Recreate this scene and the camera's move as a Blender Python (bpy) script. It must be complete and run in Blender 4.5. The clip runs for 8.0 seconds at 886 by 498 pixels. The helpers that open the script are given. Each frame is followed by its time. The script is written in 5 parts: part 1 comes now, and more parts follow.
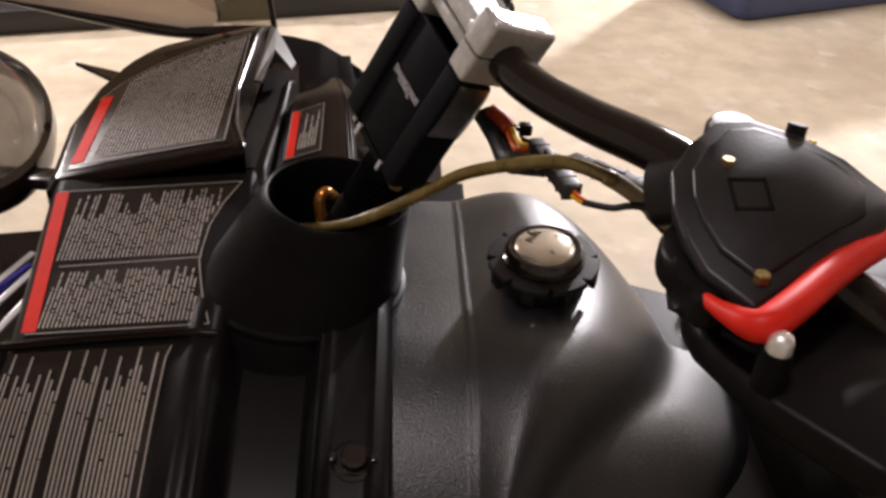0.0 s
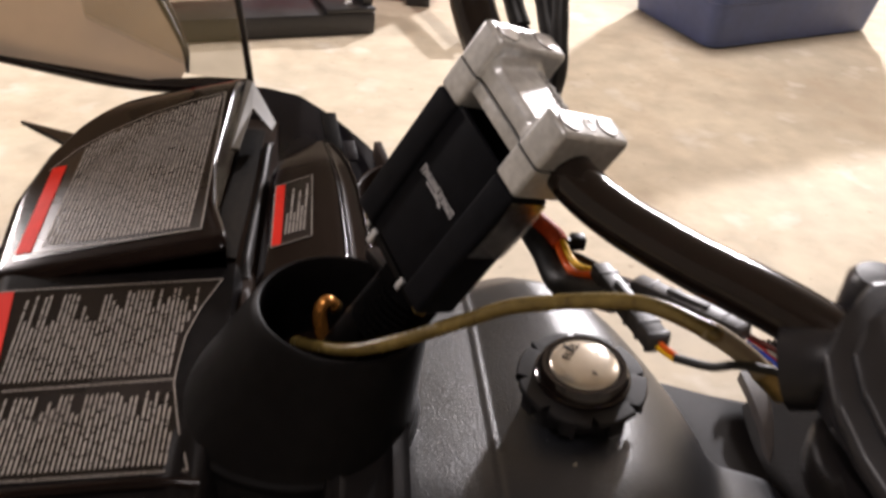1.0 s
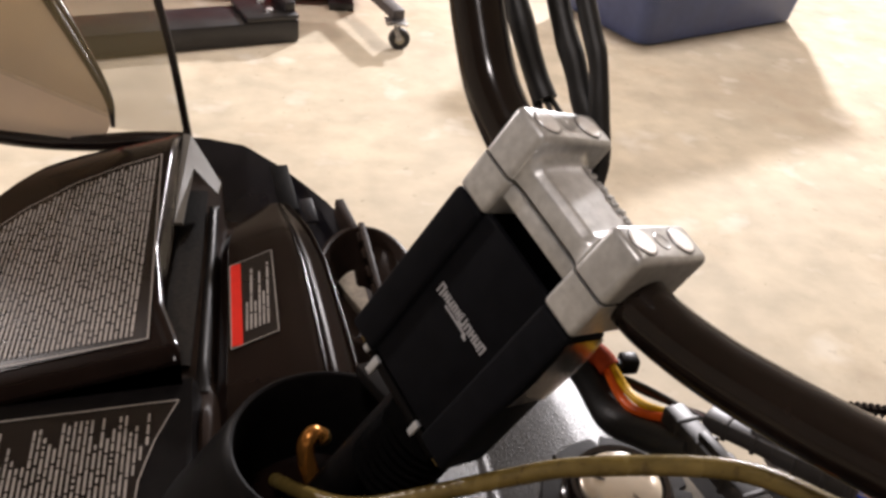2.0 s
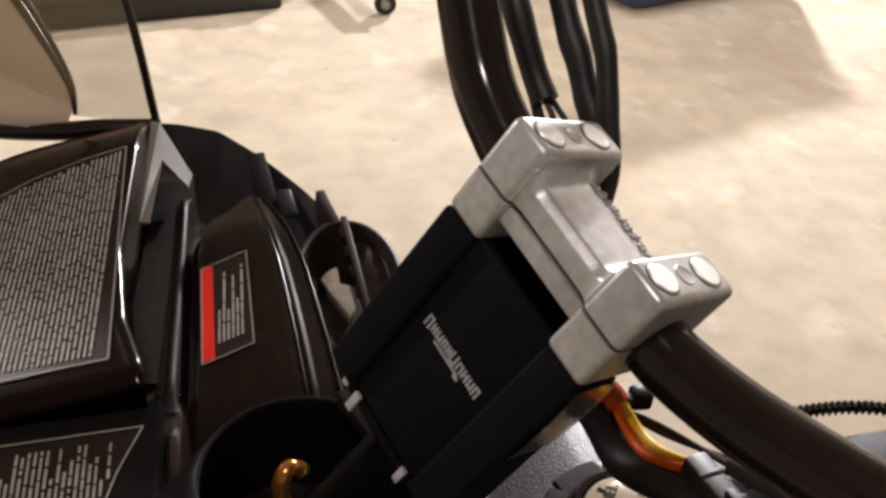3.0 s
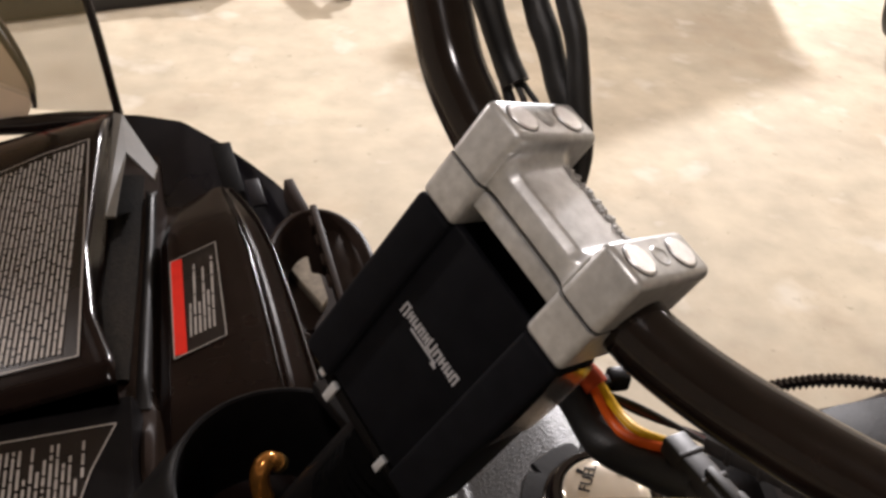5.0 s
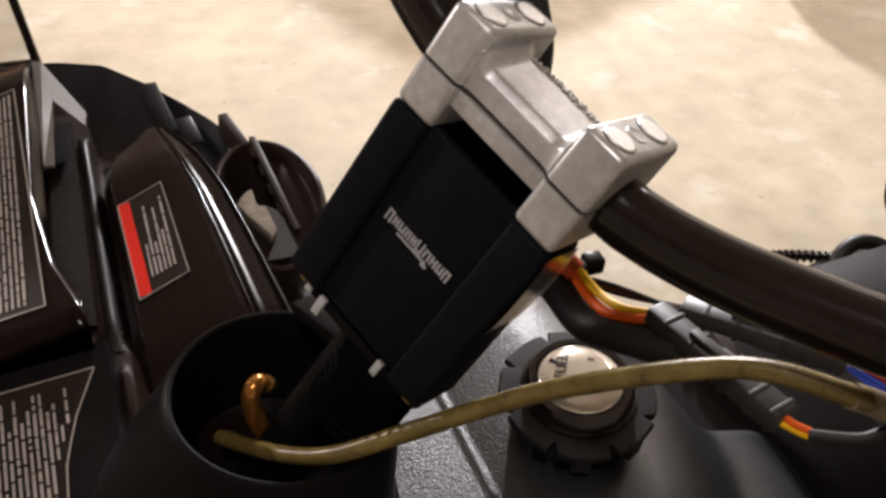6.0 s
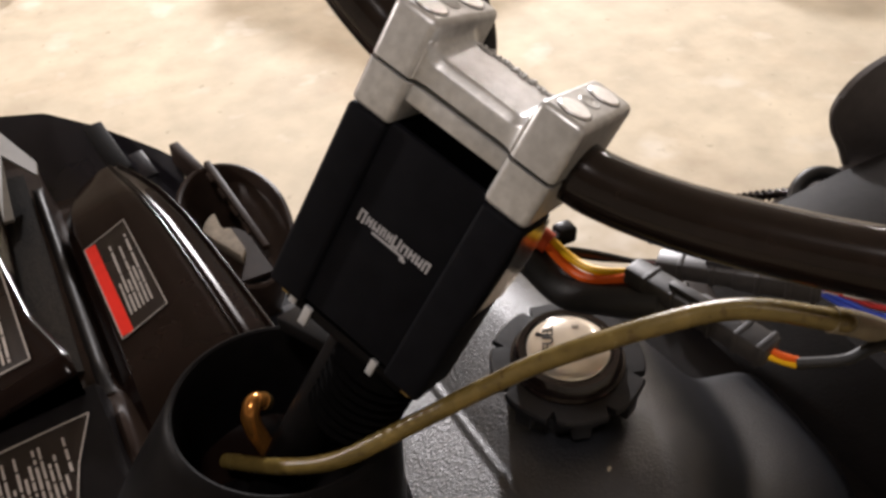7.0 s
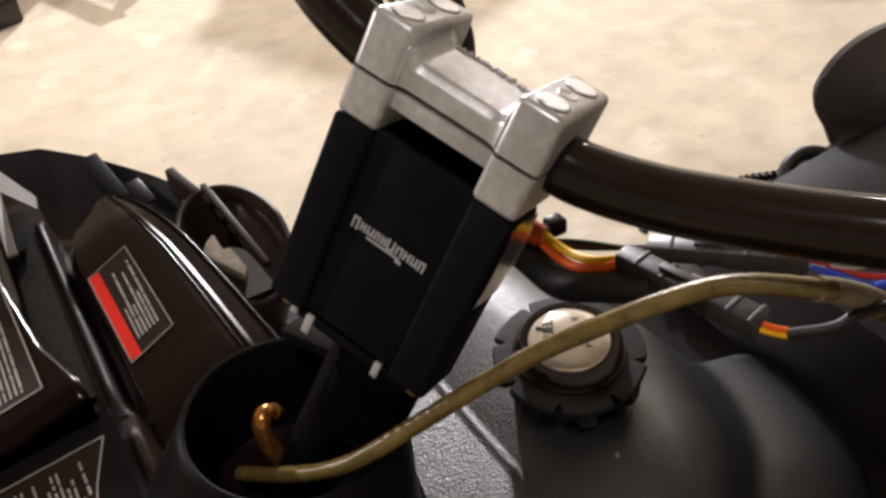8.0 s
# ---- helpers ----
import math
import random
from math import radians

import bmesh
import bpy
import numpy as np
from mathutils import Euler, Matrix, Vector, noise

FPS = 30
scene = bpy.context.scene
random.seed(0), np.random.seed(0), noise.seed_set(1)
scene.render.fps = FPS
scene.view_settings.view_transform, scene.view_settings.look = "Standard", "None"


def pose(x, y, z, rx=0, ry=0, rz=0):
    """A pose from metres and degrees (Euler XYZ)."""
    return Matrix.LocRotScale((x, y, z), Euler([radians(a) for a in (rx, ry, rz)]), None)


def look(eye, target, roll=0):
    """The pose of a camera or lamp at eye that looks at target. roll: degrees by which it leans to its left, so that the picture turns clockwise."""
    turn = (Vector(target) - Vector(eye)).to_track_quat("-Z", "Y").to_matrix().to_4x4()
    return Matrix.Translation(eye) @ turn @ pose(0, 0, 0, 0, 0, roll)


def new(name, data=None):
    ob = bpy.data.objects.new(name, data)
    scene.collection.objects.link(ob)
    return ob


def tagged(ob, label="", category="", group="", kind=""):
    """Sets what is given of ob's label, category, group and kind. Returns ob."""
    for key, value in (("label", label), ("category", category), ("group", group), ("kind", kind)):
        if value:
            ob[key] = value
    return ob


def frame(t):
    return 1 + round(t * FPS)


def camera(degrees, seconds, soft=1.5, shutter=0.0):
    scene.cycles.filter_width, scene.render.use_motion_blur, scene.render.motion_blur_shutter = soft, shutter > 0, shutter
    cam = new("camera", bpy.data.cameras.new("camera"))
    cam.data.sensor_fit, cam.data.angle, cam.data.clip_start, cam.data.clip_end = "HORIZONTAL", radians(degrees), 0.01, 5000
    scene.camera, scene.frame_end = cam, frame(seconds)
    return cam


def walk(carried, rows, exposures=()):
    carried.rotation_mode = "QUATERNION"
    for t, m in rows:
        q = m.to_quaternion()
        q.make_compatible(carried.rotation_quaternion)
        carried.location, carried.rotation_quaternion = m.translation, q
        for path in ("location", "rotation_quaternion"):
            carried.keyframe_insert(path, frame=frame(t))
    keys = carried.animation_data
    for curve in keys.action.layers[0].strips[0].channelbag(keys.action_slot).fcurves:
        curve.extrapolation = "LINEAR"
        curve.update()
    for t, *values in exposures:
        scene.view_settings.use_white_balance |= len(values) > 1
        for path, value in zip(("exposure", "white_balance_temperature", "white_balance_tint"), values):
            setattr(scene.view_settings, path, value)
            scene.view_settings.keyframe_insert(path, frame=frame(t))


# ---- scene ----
cam = camera(50.5, 8.0, soft=3.0, shutter=0.4)
PATH = [
    (0, (0.0501, -0.6789, 1.3669), (0.1794, 0.9661, 0.2368), 4.80),
    (0.5, (0.0359, -0.6341, 1.3727), (0.1745, 0.9956, 0.2217), 6.97),
    (1, (-0.0037, -0.5169, 1.3568), (0.2347, 1.1352, 0.255), 7.04),
    (1.2, (-0.022, -0.4575, 1.351), (0.2784, 1.1664, 0.2229), 7.58),
    (1.5, (-0.0388, -0.3981, 1.3552), (0.3161, 1.2208, 0.2357), 7.12),
    (1.7, (-0.0436, -0.383, 1.3529), (0.3489, 1.2418, 0.2547), 7.42),
    (2.8, (-0.0295, -0.3081, 1.3374), (0.3726, 1.2874, 0.2004), 7.31),
    (3, (-0.0277, -0.2971, 1.338), (0.3886, 1.2765, 0.1758), 7.28),
    (3.5, (-0.0217, -0.289, 1.3375), (0.4134, 1.2606, 0.1502), 6.19),
    (4, (-0.0305, -0.3010, 1.3445), (0.4055, 1.2484, 0.1590), 6.65),
    (4.2, (-0.0239, -0.2999, 1.3374), (0.4196, 1.2493, 0.1528), 7.03),
    (5.3, (-0.0388, -0.2926, 1.3365), (0.4874, 1.2319, 0.1538), 7.06),
    (5.5, (-0.0475, -0.2936, 1.3374), (0.5391, 1.1442, 0.0769), 6.67),
    (5.9, (-0.0639, -0.3044, 1.3334), (0.5619, 1.0953, 0.0492), 5.82),
    (6, (-0.0661, -0.3022, 1.331), (0.5763, 1.0947, 0.0519), 5.92),
    (6.5, (-0.0697, -0.3043, 1.3331), (0.6229, 1.0693, 0.055), 4.04),
    (7, (-0.0749, -0.3061, 1.3348), (0.6351, 1.05, 0.0476), -1.01),
    (7.5, (-0.0737, -0.3119, 1.3443), (0.6467, 1.0576, 0.0773), -4.05),
    (8, (-0.0771, -0.319, 1.3379), (0.6357, 1.0517, 0.0678), -5.18),
]
walk(cam, [(t, look(eye, target, roll)) for t, eye, target, roll in PATH], [(0.0, 0.08, 6500, 16.5), (0.5, 0.24, 6500, 16.5), (1.0, 0.09, 6500, 14.5), (1.5, 0.06, 6500, 13.5), (3.5, -0.05, 6500, 12.5), (5.5, 0.03, 6500, 12.5), (8.0, 0.10, 6500, 12)])

# ---- world and lamps ----
world = bpy.data.worlds.new("world")
scene.world = world
world.use_nodes = True
world.node_tree.nodes["Background"].inputs[0].default_value = (1.0, 0.9, 0.8, 1)
world.node_tree.nodes["Background"].inputs[1].default_value = 0.035


def lamp(name, at, target, size, watts, colour=(1.0, 0.918, 0.885)):
    data = bpy.data.lights.new(name, "AREA")
    data.shape, data.size, data.energy, data.color = "DISK", size, watts, colour
    ob = new(name, data)
    ob.matrix_basis = look(at, target)
    return ob


# added fill lamps, none seen: over the floor, at the right, overhead
LAMPS = [((1.5, 3.0, 2.2), 0.30, 44), ((3.1, 2.0, 2.6), 0.22, 20), ((-0.45, -0.75, 3.3), 0.30, 20)]
for at, size, watts in LAMPS:
    lamp("fill_lamp", at, (at[0], at[1], 0), size, watts)
# an unseen lamp added at the left to brighten the floor and hood labels
lamp("left_fill_lamp", (-2.2, 2.6, 1.9), (-0.9, 1.7, 0.0), 0.25, 60, (1.0, 0.918, 0.885))
# a work lamp high in the back corner, behind the storage bin
lamp("work_lamp", (4.10, 8.10, 3.70), (0.6, 1.2, 0.2), 0.40, 880, (1.0, 0.975, 0.99))


# ---- materials ----
def mat(name, colour, rough=0.5, metal=0.0, vary=0.15, scale=60.0, bump=0.0, bump_scale=400.0, coat=0.0, rough_vary=0.1, big=6.0, spec=0.5):
    m = bpy.data.materials.new(name)
    m.use_nodes = True
    n, l = m.node_tree.nodes, m.node_tree.links
    b = n["Principled BSDF"]
    co = n.new("ShaderNodeTexCoord")
    fine, wide = n.new("ShaderNodeTexNoise"), n.new("ShaderNodeTexNoise")
    fine.inputs["Scale"].default_value, fine.inputs["Detail"].default_value = scale, 6
    wide.inputs["Scale"].default_value, wide.inputs["Detail"].default_value = big, 4
    l.new(co.outputs["Object"], fine.inputs["Vector"])
    l.new(co.outputs["Object"], wide.inputs["Vector"])
    add = n.new("ShaderNodeMath")
    add.operation = "MULTIPLY"
    l.new(fine.outputs["Fac"], add.inputs[0])
    l.new(wide.outputs["Fac"], add.inputs[1])
    ramp = n.new("ShaderNodeMapRange")
    ramp.inputs["From Min"].default_value, ramp.inputs["From Max"].default_value = 0.1, 0.42
    ramp.inputs["To Min"].default_value, ramp.inputs["To Max"].default_value = 1 - vary, 1 + vary
    l.new(add.outputs[0], ramp.inputs["Value"])
    mix = n.new("ShaderNodeMix")
    mix.data_type, mix.blend_type = "RGBA", "MULTIPLY"
    mix.inputs["Factor"].default_value = 1
    mix.inputs["A"].default_value = (*colour, 1)
    l.new(ramp.outputs[0], mix.inputs["B"])
    l.new(mix.outputs["Result"], b.inputs["Base Color"])
    rr = n.new("ShaderNodeMapRange")
    rr.inputs["From Min"].default_value, rr.inputs["From Max"].default_value = 0.3, 0.7
    rr.inputs["To Min"].default_value, rr.inputs["To Max"].default_value = max(0.02, rough - rough_vary), min(1, rough + rough_vary)
    l.new(wide.outputs["Fac"], rr.inputs["Value"])
    l.new(rr.outputs[0], b.inputs["Roughness"])
    b.inputs["Metallic"].default_value = metal
    b.inputs["Coat Weight"].default_value = coat
    b.inputs["Coat Roughness"].default_value = 0.08
    b.inputs["Specular IOR Level"].default_value = spec
    if bump:
        grain = n.new("ShaderNodeTexNoise")
        grain.inputs["Scale"].default_value, grain.inputs["Detail"].default_value = bump_scale, 3
        l.new(co.outputs["Object"], grain.inputs["Vector"])
        bp = n.new("ShaderNodeBump")
        bp.inputs["Strength"].default_value, bp.inputs["Distance"].default_value = bump, 0.001
        l.new(grain.outputs["Fac"], bp.inputs["Height"])
        l.new(bp.outputs[0], b.inputs["Normal"])
    return m


def concrete():
    m = mat("worn_concrete", (0.492, 0.428, 0.322), 0.75, vary=0.2, scale=9, big=1.3, bump=0.25, bump_scale=60, rough_vary=0.12, spec=0.22)
    n, l = m.node_tree.nodes, m.node_tree.links
    b = n["Principled BSDF"]
    was = b.inputs["Base Color"].links[0].from_socket
    co = n.new("ShaderNodeTexCoord")
    spots = n.new("ShaderNodeTexNoise")
    spots.inputs["Scale"].default_value, spots.inputs["Detail"].default_value, spots.inputs["Roughness"].default_value = 1.7, 8, 0.70
    l.new(co.outputs["Object"], spots.inputs["Vector"])
    mark = n.new("ShaderNodeMapRange")
    mark.inputs["From Min"].default_value, mark.inputs["From Max"].default_value = 0.50, 0.72
    mark.inputs["To Min"].default_value, mark.inputs["To Max"].default_value = 0.0, 0.55
    l.new(spots.outputs["Fac"], mark.inputs["Value"])
    mix = n.new("ShaderNodeMix")
    mix.data_type, mix.blend_type = "RGBA", "MIX"
    mix.inputs["B"].default_value = (0.36, 0.27, 0.18, 1)
    l.new(mark.outputs[0], mix.inputs["Factor"])
    l.new(was, mix.inputs["A"])
    last = mix.outputs["Result"]
    # small dark specks and paler scuffs
    for size, low, high, deep, tint in ((26.0, 0.67, 0.74, 0.35, (0.20, 0.16, 0.11, 1)), (75.0, 0.69, 0.76, 0.3, (0.16, 0.13, 0.10, 1)), (5.5, 0.60, 0.70, 0.5, (0.64, 0.60, 0.52, 1))):
        dots = n.new("ShaderNodeTexNoise")
        dots.inputs["Scale"].default_value, dots.inputs["Detail"].default_value = size, 3
        l.new(co.outputs["Object"], dots.inputs["Vector"])
        cutoff = n.new("ShaderNodeMapRange")
        cutoff.inputs["From Min"].default_value, cutoff.inputs["From Max"].default_value = low, high
        cutoff.inputs["To Min"].default_value, cutoff.inputs["To Max"].default_value = 0.0, deep
        l.new(dots.outputs["Fac"], cutoff.inputs["Value"])
        lay = n.new("ShaderNodeMix")
        lay.data_type, lay.blend_type = "RGBA", "MIX"
        lay.inputs["B"].default_value = tint
        l.new(cutoff.outputs[0], lay.inputs["Factor"])
        l.new(last, lay.inputs["A"])
        last = lay.outputs["Result"]
    l.new(last, b.inputs["Base Color"])
    return m


def glass_mat(name, colour, alpha):
    m = bpy.data.materials.new(name)
    m.use_nodes = True
    b = m.node_tree.nodes["Principled BSDF"]
    b.inputs["Base Color"].default_value = (*colour, 1)
    b.inputs["Roughness"].default_value = 0.06
    b.inputs["Alpha"].default_value = alpha
    return m


CONCRETE = concrete()
DRYWALL = mat("painted_drywall", (0.42, 0.38, 0.32), 0.8, vary=0.05, scale=20, bump=0.1, bump_scale=200)
# Ceiling is unseen; its tone is lifted for bounce and gauge reflections.
CEILING = mat("ceiling_boards", (0.36, 0.325, 0.285), 0.85, vary=0.12, scale=12, big=1.5)
GLOSS = mat("glossy_black_plastic", (0.012, 0.0074, 0.0064), 0.14, vary=0.3, scale=30, rough_vary=0.05, coat=0.2)
HOOD = mat("dark_brown_black_plastic", (0.0084, 0.0044, 0.0036), 0.14, vary=0.25, scale=40, rough_vary=0.05, spec=0.15)
CONSOLE = mat("brown_black_console_plastic", (0.0100, 0.0054, 0.0042), 0.16, vary=0.25, scale=40, rough_vary=0.05, spec=0.16)
SATIN = mat("satin_black_plastic", (0.0070, 0.0060, 0.0062), 0.36, spec=0.12, vary=0.3, scale=80, bump=0.15, bump_scale=900)
TANK = mat("grained_tank_plastic", (0.0075, 0.0082, 0.0108), 0.36, vary=0.35, scale=120, bump=0.5, bump_scale=560, rough_vary=0.04, spec=0.9)
[k for k in TANK.node_tree.nodes if k.type == "BUMP"][0].inputs["Distance"].default_value = 0.0011
MATTE = mat("matte_black_anodised", (0.0072, 0.0074, 0.0092), 0.6, spec=0.04, vary=0.3, scale=90, bump=0.1, bump_scale=1200)
RUBBER = mat("black_rubber", (0.008, 0.0075, 0.007), 0.5, vary=0.3, scale=90, bump=0.2, bump_scale=700)
ALU = mat("cast_aluminium", (0.55, 0.55, 0.54), 0.38, metal=0.50, vary=0.20, scale=200, bump=0.07, bump_scale=700, rough_vary=0.08, big=30)
BOLT = mat("zinc_bolt", (0.96, 0.96, 0.97), 0.40, metal=0.85, vary=0.12, scale=300, bump=0.2, bump_scale=900)
BOOTM = mat("black_boot_rubber", (0.0062, 0.0056, 0.0056), 0.42, spec=0.05, vary=0.3, scale=80, bump=0.1, bump_scale=800)
ZINC = mat("bright_zinc", (0.55, 0.56, 0.57), 0.45, metal=0.3, vary=0.1, scale=200)
BRASS = mat("brass", (0.30, 0.22, 0.09), 0.48, metal=1.0, vary=0.2, scale=200)
COPPER = mat("amber_copper", (0.52, 0.22, 0.05), 0.22, metal=0.75, vary=0.25, scale=150)
BARPAINT = mat("dark_painted_steel", (0.0125, 0.0080, 0.0062), 0.15, vary=0.3, scale=120, rough_vary=0.04, spec=0.36)
CASTROUGH = mat("rough_cast_aluminium", (0.46, 0.45, 0.43), 0.6, metal=0.5, vary=0.75, scale=420, bump=1.0, bump_scale=500)
# Bellows rubber: shade under the riser is put into its near-black colour.
BELLOWM = mat("shade_black_rubber", (0.0030, 0.0028, 0.0028), 0.8, spec=0.01, vary=0.4, scale=150)
POLISHED = mat("polished_metal", (0.82, 0.81, 0.80), 0.24, metal=1.0, vary=0.1, scale=120)
STEEL = mat("bare_steel", (0.42, 0.41, 0.40), 0.3, metal=0.9, vary=0.15, scale=120)
LOGOM = mat("silver_grey_print", (0.42, 0.42, 0.44), 0.5, vary=0.2, scale=400)
LABEL = mat("label_film", (0.010, 0.006, 0.005), 0.25, vary=0.2, scale=60)
INK = mat("white_print", (0.33, 0.294, 0.262), 0.6, vary=0.3, scale=500)
RED = mat("red_print", (0.72, 0.026, 0.012), 0.55, vary=0.1, scale=80, spec=0.12)
REDPAINT = mat("red_paint", (0.72, 0.022, 0.010), 0.4, vary=0.15, scale=50, spec=0.25)
DARKRED = mat("dark_red_paint", (0.36, 0.018, 0.014), 0.4, vary=0.15, scale=50)
BROWNPL = mat("brown_black_plastic", (0.027, 0.0172, 0.0130), 0.5, spec=0.10, vary=0.3, scale=80, bump=0.1, bump_scale=600)
FOAM = mat("grey_foam_strip", (0.0130, 0.0103, 0.0078), 0.95, vary=0.6, scale=220, bump=0.9, bump_scale=500, spec=0.1)
DUSTY = mat("dusty_beige_foam", (0.30, 0.25, 0.19), 0.9, spec=0.1, vary=0.4, scale=160, bump=0.4, bump_scale=400)
MCBLACK = mat("smooth_black_casting", (0.011, 0.0105, 0.0125), 0.33, spec=0.45, vary=0.3, scale=70, bump=0.1, bump_scale=500)
NAVY = mat("blue_black_plastic", (0.0105, 0.0095, 0.0135), 0.34, spec=0.3, vary=0.3, scale=60)
SEALM = mat("dull_grey_rubber", (0.016, 0.014, 0.013), 0.5, spec=0.18, vary=0.3, scale=120, bump=0.2, bump_scale=700)
BRACKET = mat("dull_grey_bracket", (0.088, 0.075, 0.057), 0.6, spec=0.2, vary=0.15, scale=90)
HOSE = mat("yellowed_clear_hose", (0.168, 0.120, 0.036), 0.22, vary=0.35, scale=90, big=30, spec=0.42, bump=0.25, bump_scale=1100)
# brown spots of mould inside the hose wall
knots, ties = HOSE.node_tree.nodes, HOSE.node_tree.links
mould = knots.new("ShaderNodeTexNoise")
mould.inputs["Scale"].default_value, mould.inputs["Detail"].default_value = 160.0, 3
place = knots.new("ShaderNodeTexCoord")
ties.new(place.outputs["Object"], mould.inputs["Vector"])
limit = knots.new("ShaderNodeMapRange")
limit.inputs["From Min"].default_value, limit.inputs["From Max"].default_value = 0.58, 0.66
limit.inputs["To Max"].default_value = 0.45
ties.new(mould.outputs["Fac"], limit.inputs["Value"])
stain = knots.new("ShaderNodeMix")
stain.data_type = "RGBA"
stain.inputs["B"].default_value = (0.055, 0.03, 0.012, 1)
ties.new(limit.outputs[0], stain.inputs["Factor"])
ties.new(knots["Principled BSDF"].inputs["Base Color"].links[0].from_socket, stain.inputs["A"])
ties.new(stain.outputs["Result"], knots["Principled BSDF"].inputs["Base Color"])
SLEEVE = mat("grey_hose_sleeve", (0.27, 0.225, 0.15), 0.40, vary=0.2, scale=150, spec=0.35)
GREYPL = mat("grey_connector_plastic", (0.030, 0.0275, 0.0275), 0.45, vary=0.25, scale=150)
TAPE = mat("orange_tape", (0.42, 0.055, 0.012), 0.5, spec=0.2, vary=0.3, scale=200)
ORANGE = mat("orange_wire", (0.85, 0.13, 0.012), 0.4, spec=0.25, vary=0.1)
YELLOW = mat("yellow_wire", (0.85, 0.48, 0.01), 0.4, spec=0.25, vary=0.1)
BLUEW = mat("blue_wire", (0.05, 0.11, 0.70), 0.35, vary=0.1)
WHITEW = mat("white_wire", (0.6, 0.58, 0.55), 0.4, vary=0.1)
REDW = mat("red_wire", (0.5, 0.03, 0.03), 0.4, vary=0.1)
DREDW = mat("dark_red_wire", (0.10, 0.02, 0.015), 0.4, vary=0.1)
TAN = mat("tan_panel", (0.66, 0.55, 0.42), 0.45, vary=0.22, scale=14, big=9)
shine = TAN.node_tree.nodes.new("ShaderNodeBsdfTranslucent")
blend = TAN.node_tree.nodes.new("ShaderNodeMixShader")
shine.inputs[0].default_value = (0.62, 0.51, 0.38, 1)
blend.inputs[0].default_value = 0.55
TAN.node_tree.links.new(TAN.node_tree.nodes["Principled BSDF"].outputs[0], blend.inputs[1])
TAN.node_tree.links.new(shine.outputs[0], blend.inputs[2])
TAN.node_tree.links.new(blend.outputs[0], TAN.node_tree.nodes["Material Output"].inputs[0])
BIN = mat("blue_bin_plastic", (0.055, 0.075, 0.17), 0.45, vary=0.12, scale=30)
BLACKSTEEL = mat("black_painted_steel", (0.014, 0.013, 0.014), 0.4, vary=0.3, scale=40)
CAPM = mat("moulded_cap_plastic", (0.012, 0.0112, 0.012), 0.42, spec=0.3, vary=0.3, scale=150, bump=0.2, bump_scale=800)
CHROME = mat("chrome_face", (0.93, 0.85, 0.73), 0.16, metal=0.7, vary=0.2, scale=40, rough_vary=0.08)
SEATM = mat("black_seat_vinyl", (0.007, 0.006, 0.006), 0.5, spec=0.15, vary=0.3, scale=120, bump=0.4, bump_scale=500)
GREYBODY = mat("grey_side_plastic", (0.078, 0.069, 0.066), 0.5, spec=0.3, vary=0.15, scale=90, bump=0.2, bump_scale=600)
DIRTYWHITE = mat("off_white_plastic", (0.30, 0.27, 0.21), 0.5, vary=0.15)
SMOKE = glass_mat("smoked_screen", (0.34, 0.28, 0.15), 0.24)
LENSM = glass_mat("smoked_lens", (0.10, 0.07, 0.05), 0.36)
BLUEGFX = mat("blue_graphic", (0.10, 0.09, 0.62), 0.25, vary=0.2)
WHITEGFX = mat("white_graphic", (0.8, 0.8, 0.8), 0.25, vary=0.1)


# ---- shape helpers ----
HOME = {}


def thing(name, at, label, category, kind="", group=""):
    ob = new(name)
    ob.location = at
    ob.empty_display_size = 0.05
    HOME[ob.name] = Vector(at)
    return tagged(ob, label, category, group, kind)


def part(name, bm, material, parent=None, label="", smooth=True, m=None):
    """One mesh object in world coordinates, under a thing or a part."""
    if m is not None:
        bm.transform(m)
    bmesh.ops.recalc_face_normals(bm, faces=bm.faces[:])
    me = bpy.data.meshes.new(name)
    bm.to_mesh(me)
    bm.free()
    for p in me.polygons:
        p.use_smooth = smooth
    if smooth:
        me.set_sharp_from_angle(angle=radians(38))
    me.materials.append(material)
    ob = new(name, me)
    if parent is not None:
        ob.parent = parent
        if parent.name in HOME:
            ob.matrix_parent_inverse = Matrix.Translation(-HOME[parent.name])
    return tagged(ob, label)


def box(lo, hi, bevel=0.0, segments=2):
    bm = bmesh.new()
    bmesh.ops.create_cube(bm, size=1)
    for v in bm.verts:
        for i in range(3):
            v.co[i] = lo[i] if v.co[i] < 0 else hi[i]
    if bevel:
        bmesh.ops.bevel(bm, geom=bm.edges[:], offset=bevel, segments=segments, affect="EDGES", profile=0.5)
    return bm


def join(*bms):
    out = bmesh.new()
    for b in bms:
        me = bpy.data.meshes.new("tmp")
        b.to_mesh(me)
        b.free()
        out.from_mesh(me)
        bpy.data.meshes.remove(me)
    return out


def spline(points, steps=8):
    """Catmull-Rom through the points."""
    p = [Vector(q) for q in points]
    p = [2 * p[0] - p[1], *p, 2 * p[-1] - p[-2]]
    out = []
    for i in range(1, len(p) - 2):
        for k in range(steps):
            t = k / steps
            out.append(0.5 * ((2 * p[i]) + (p[i + 1] - p[i - 1]) * t + (2 * p[i - 1] - 5 * p[i] + 4 * p[i + 1] - p[i + 2]) * t * t
                              + (3 * p[i] - p[i - 1] - 3 * p[i + 1] + p[i + 2]) * t ** 3))
    out.append(p[-2])
    return out


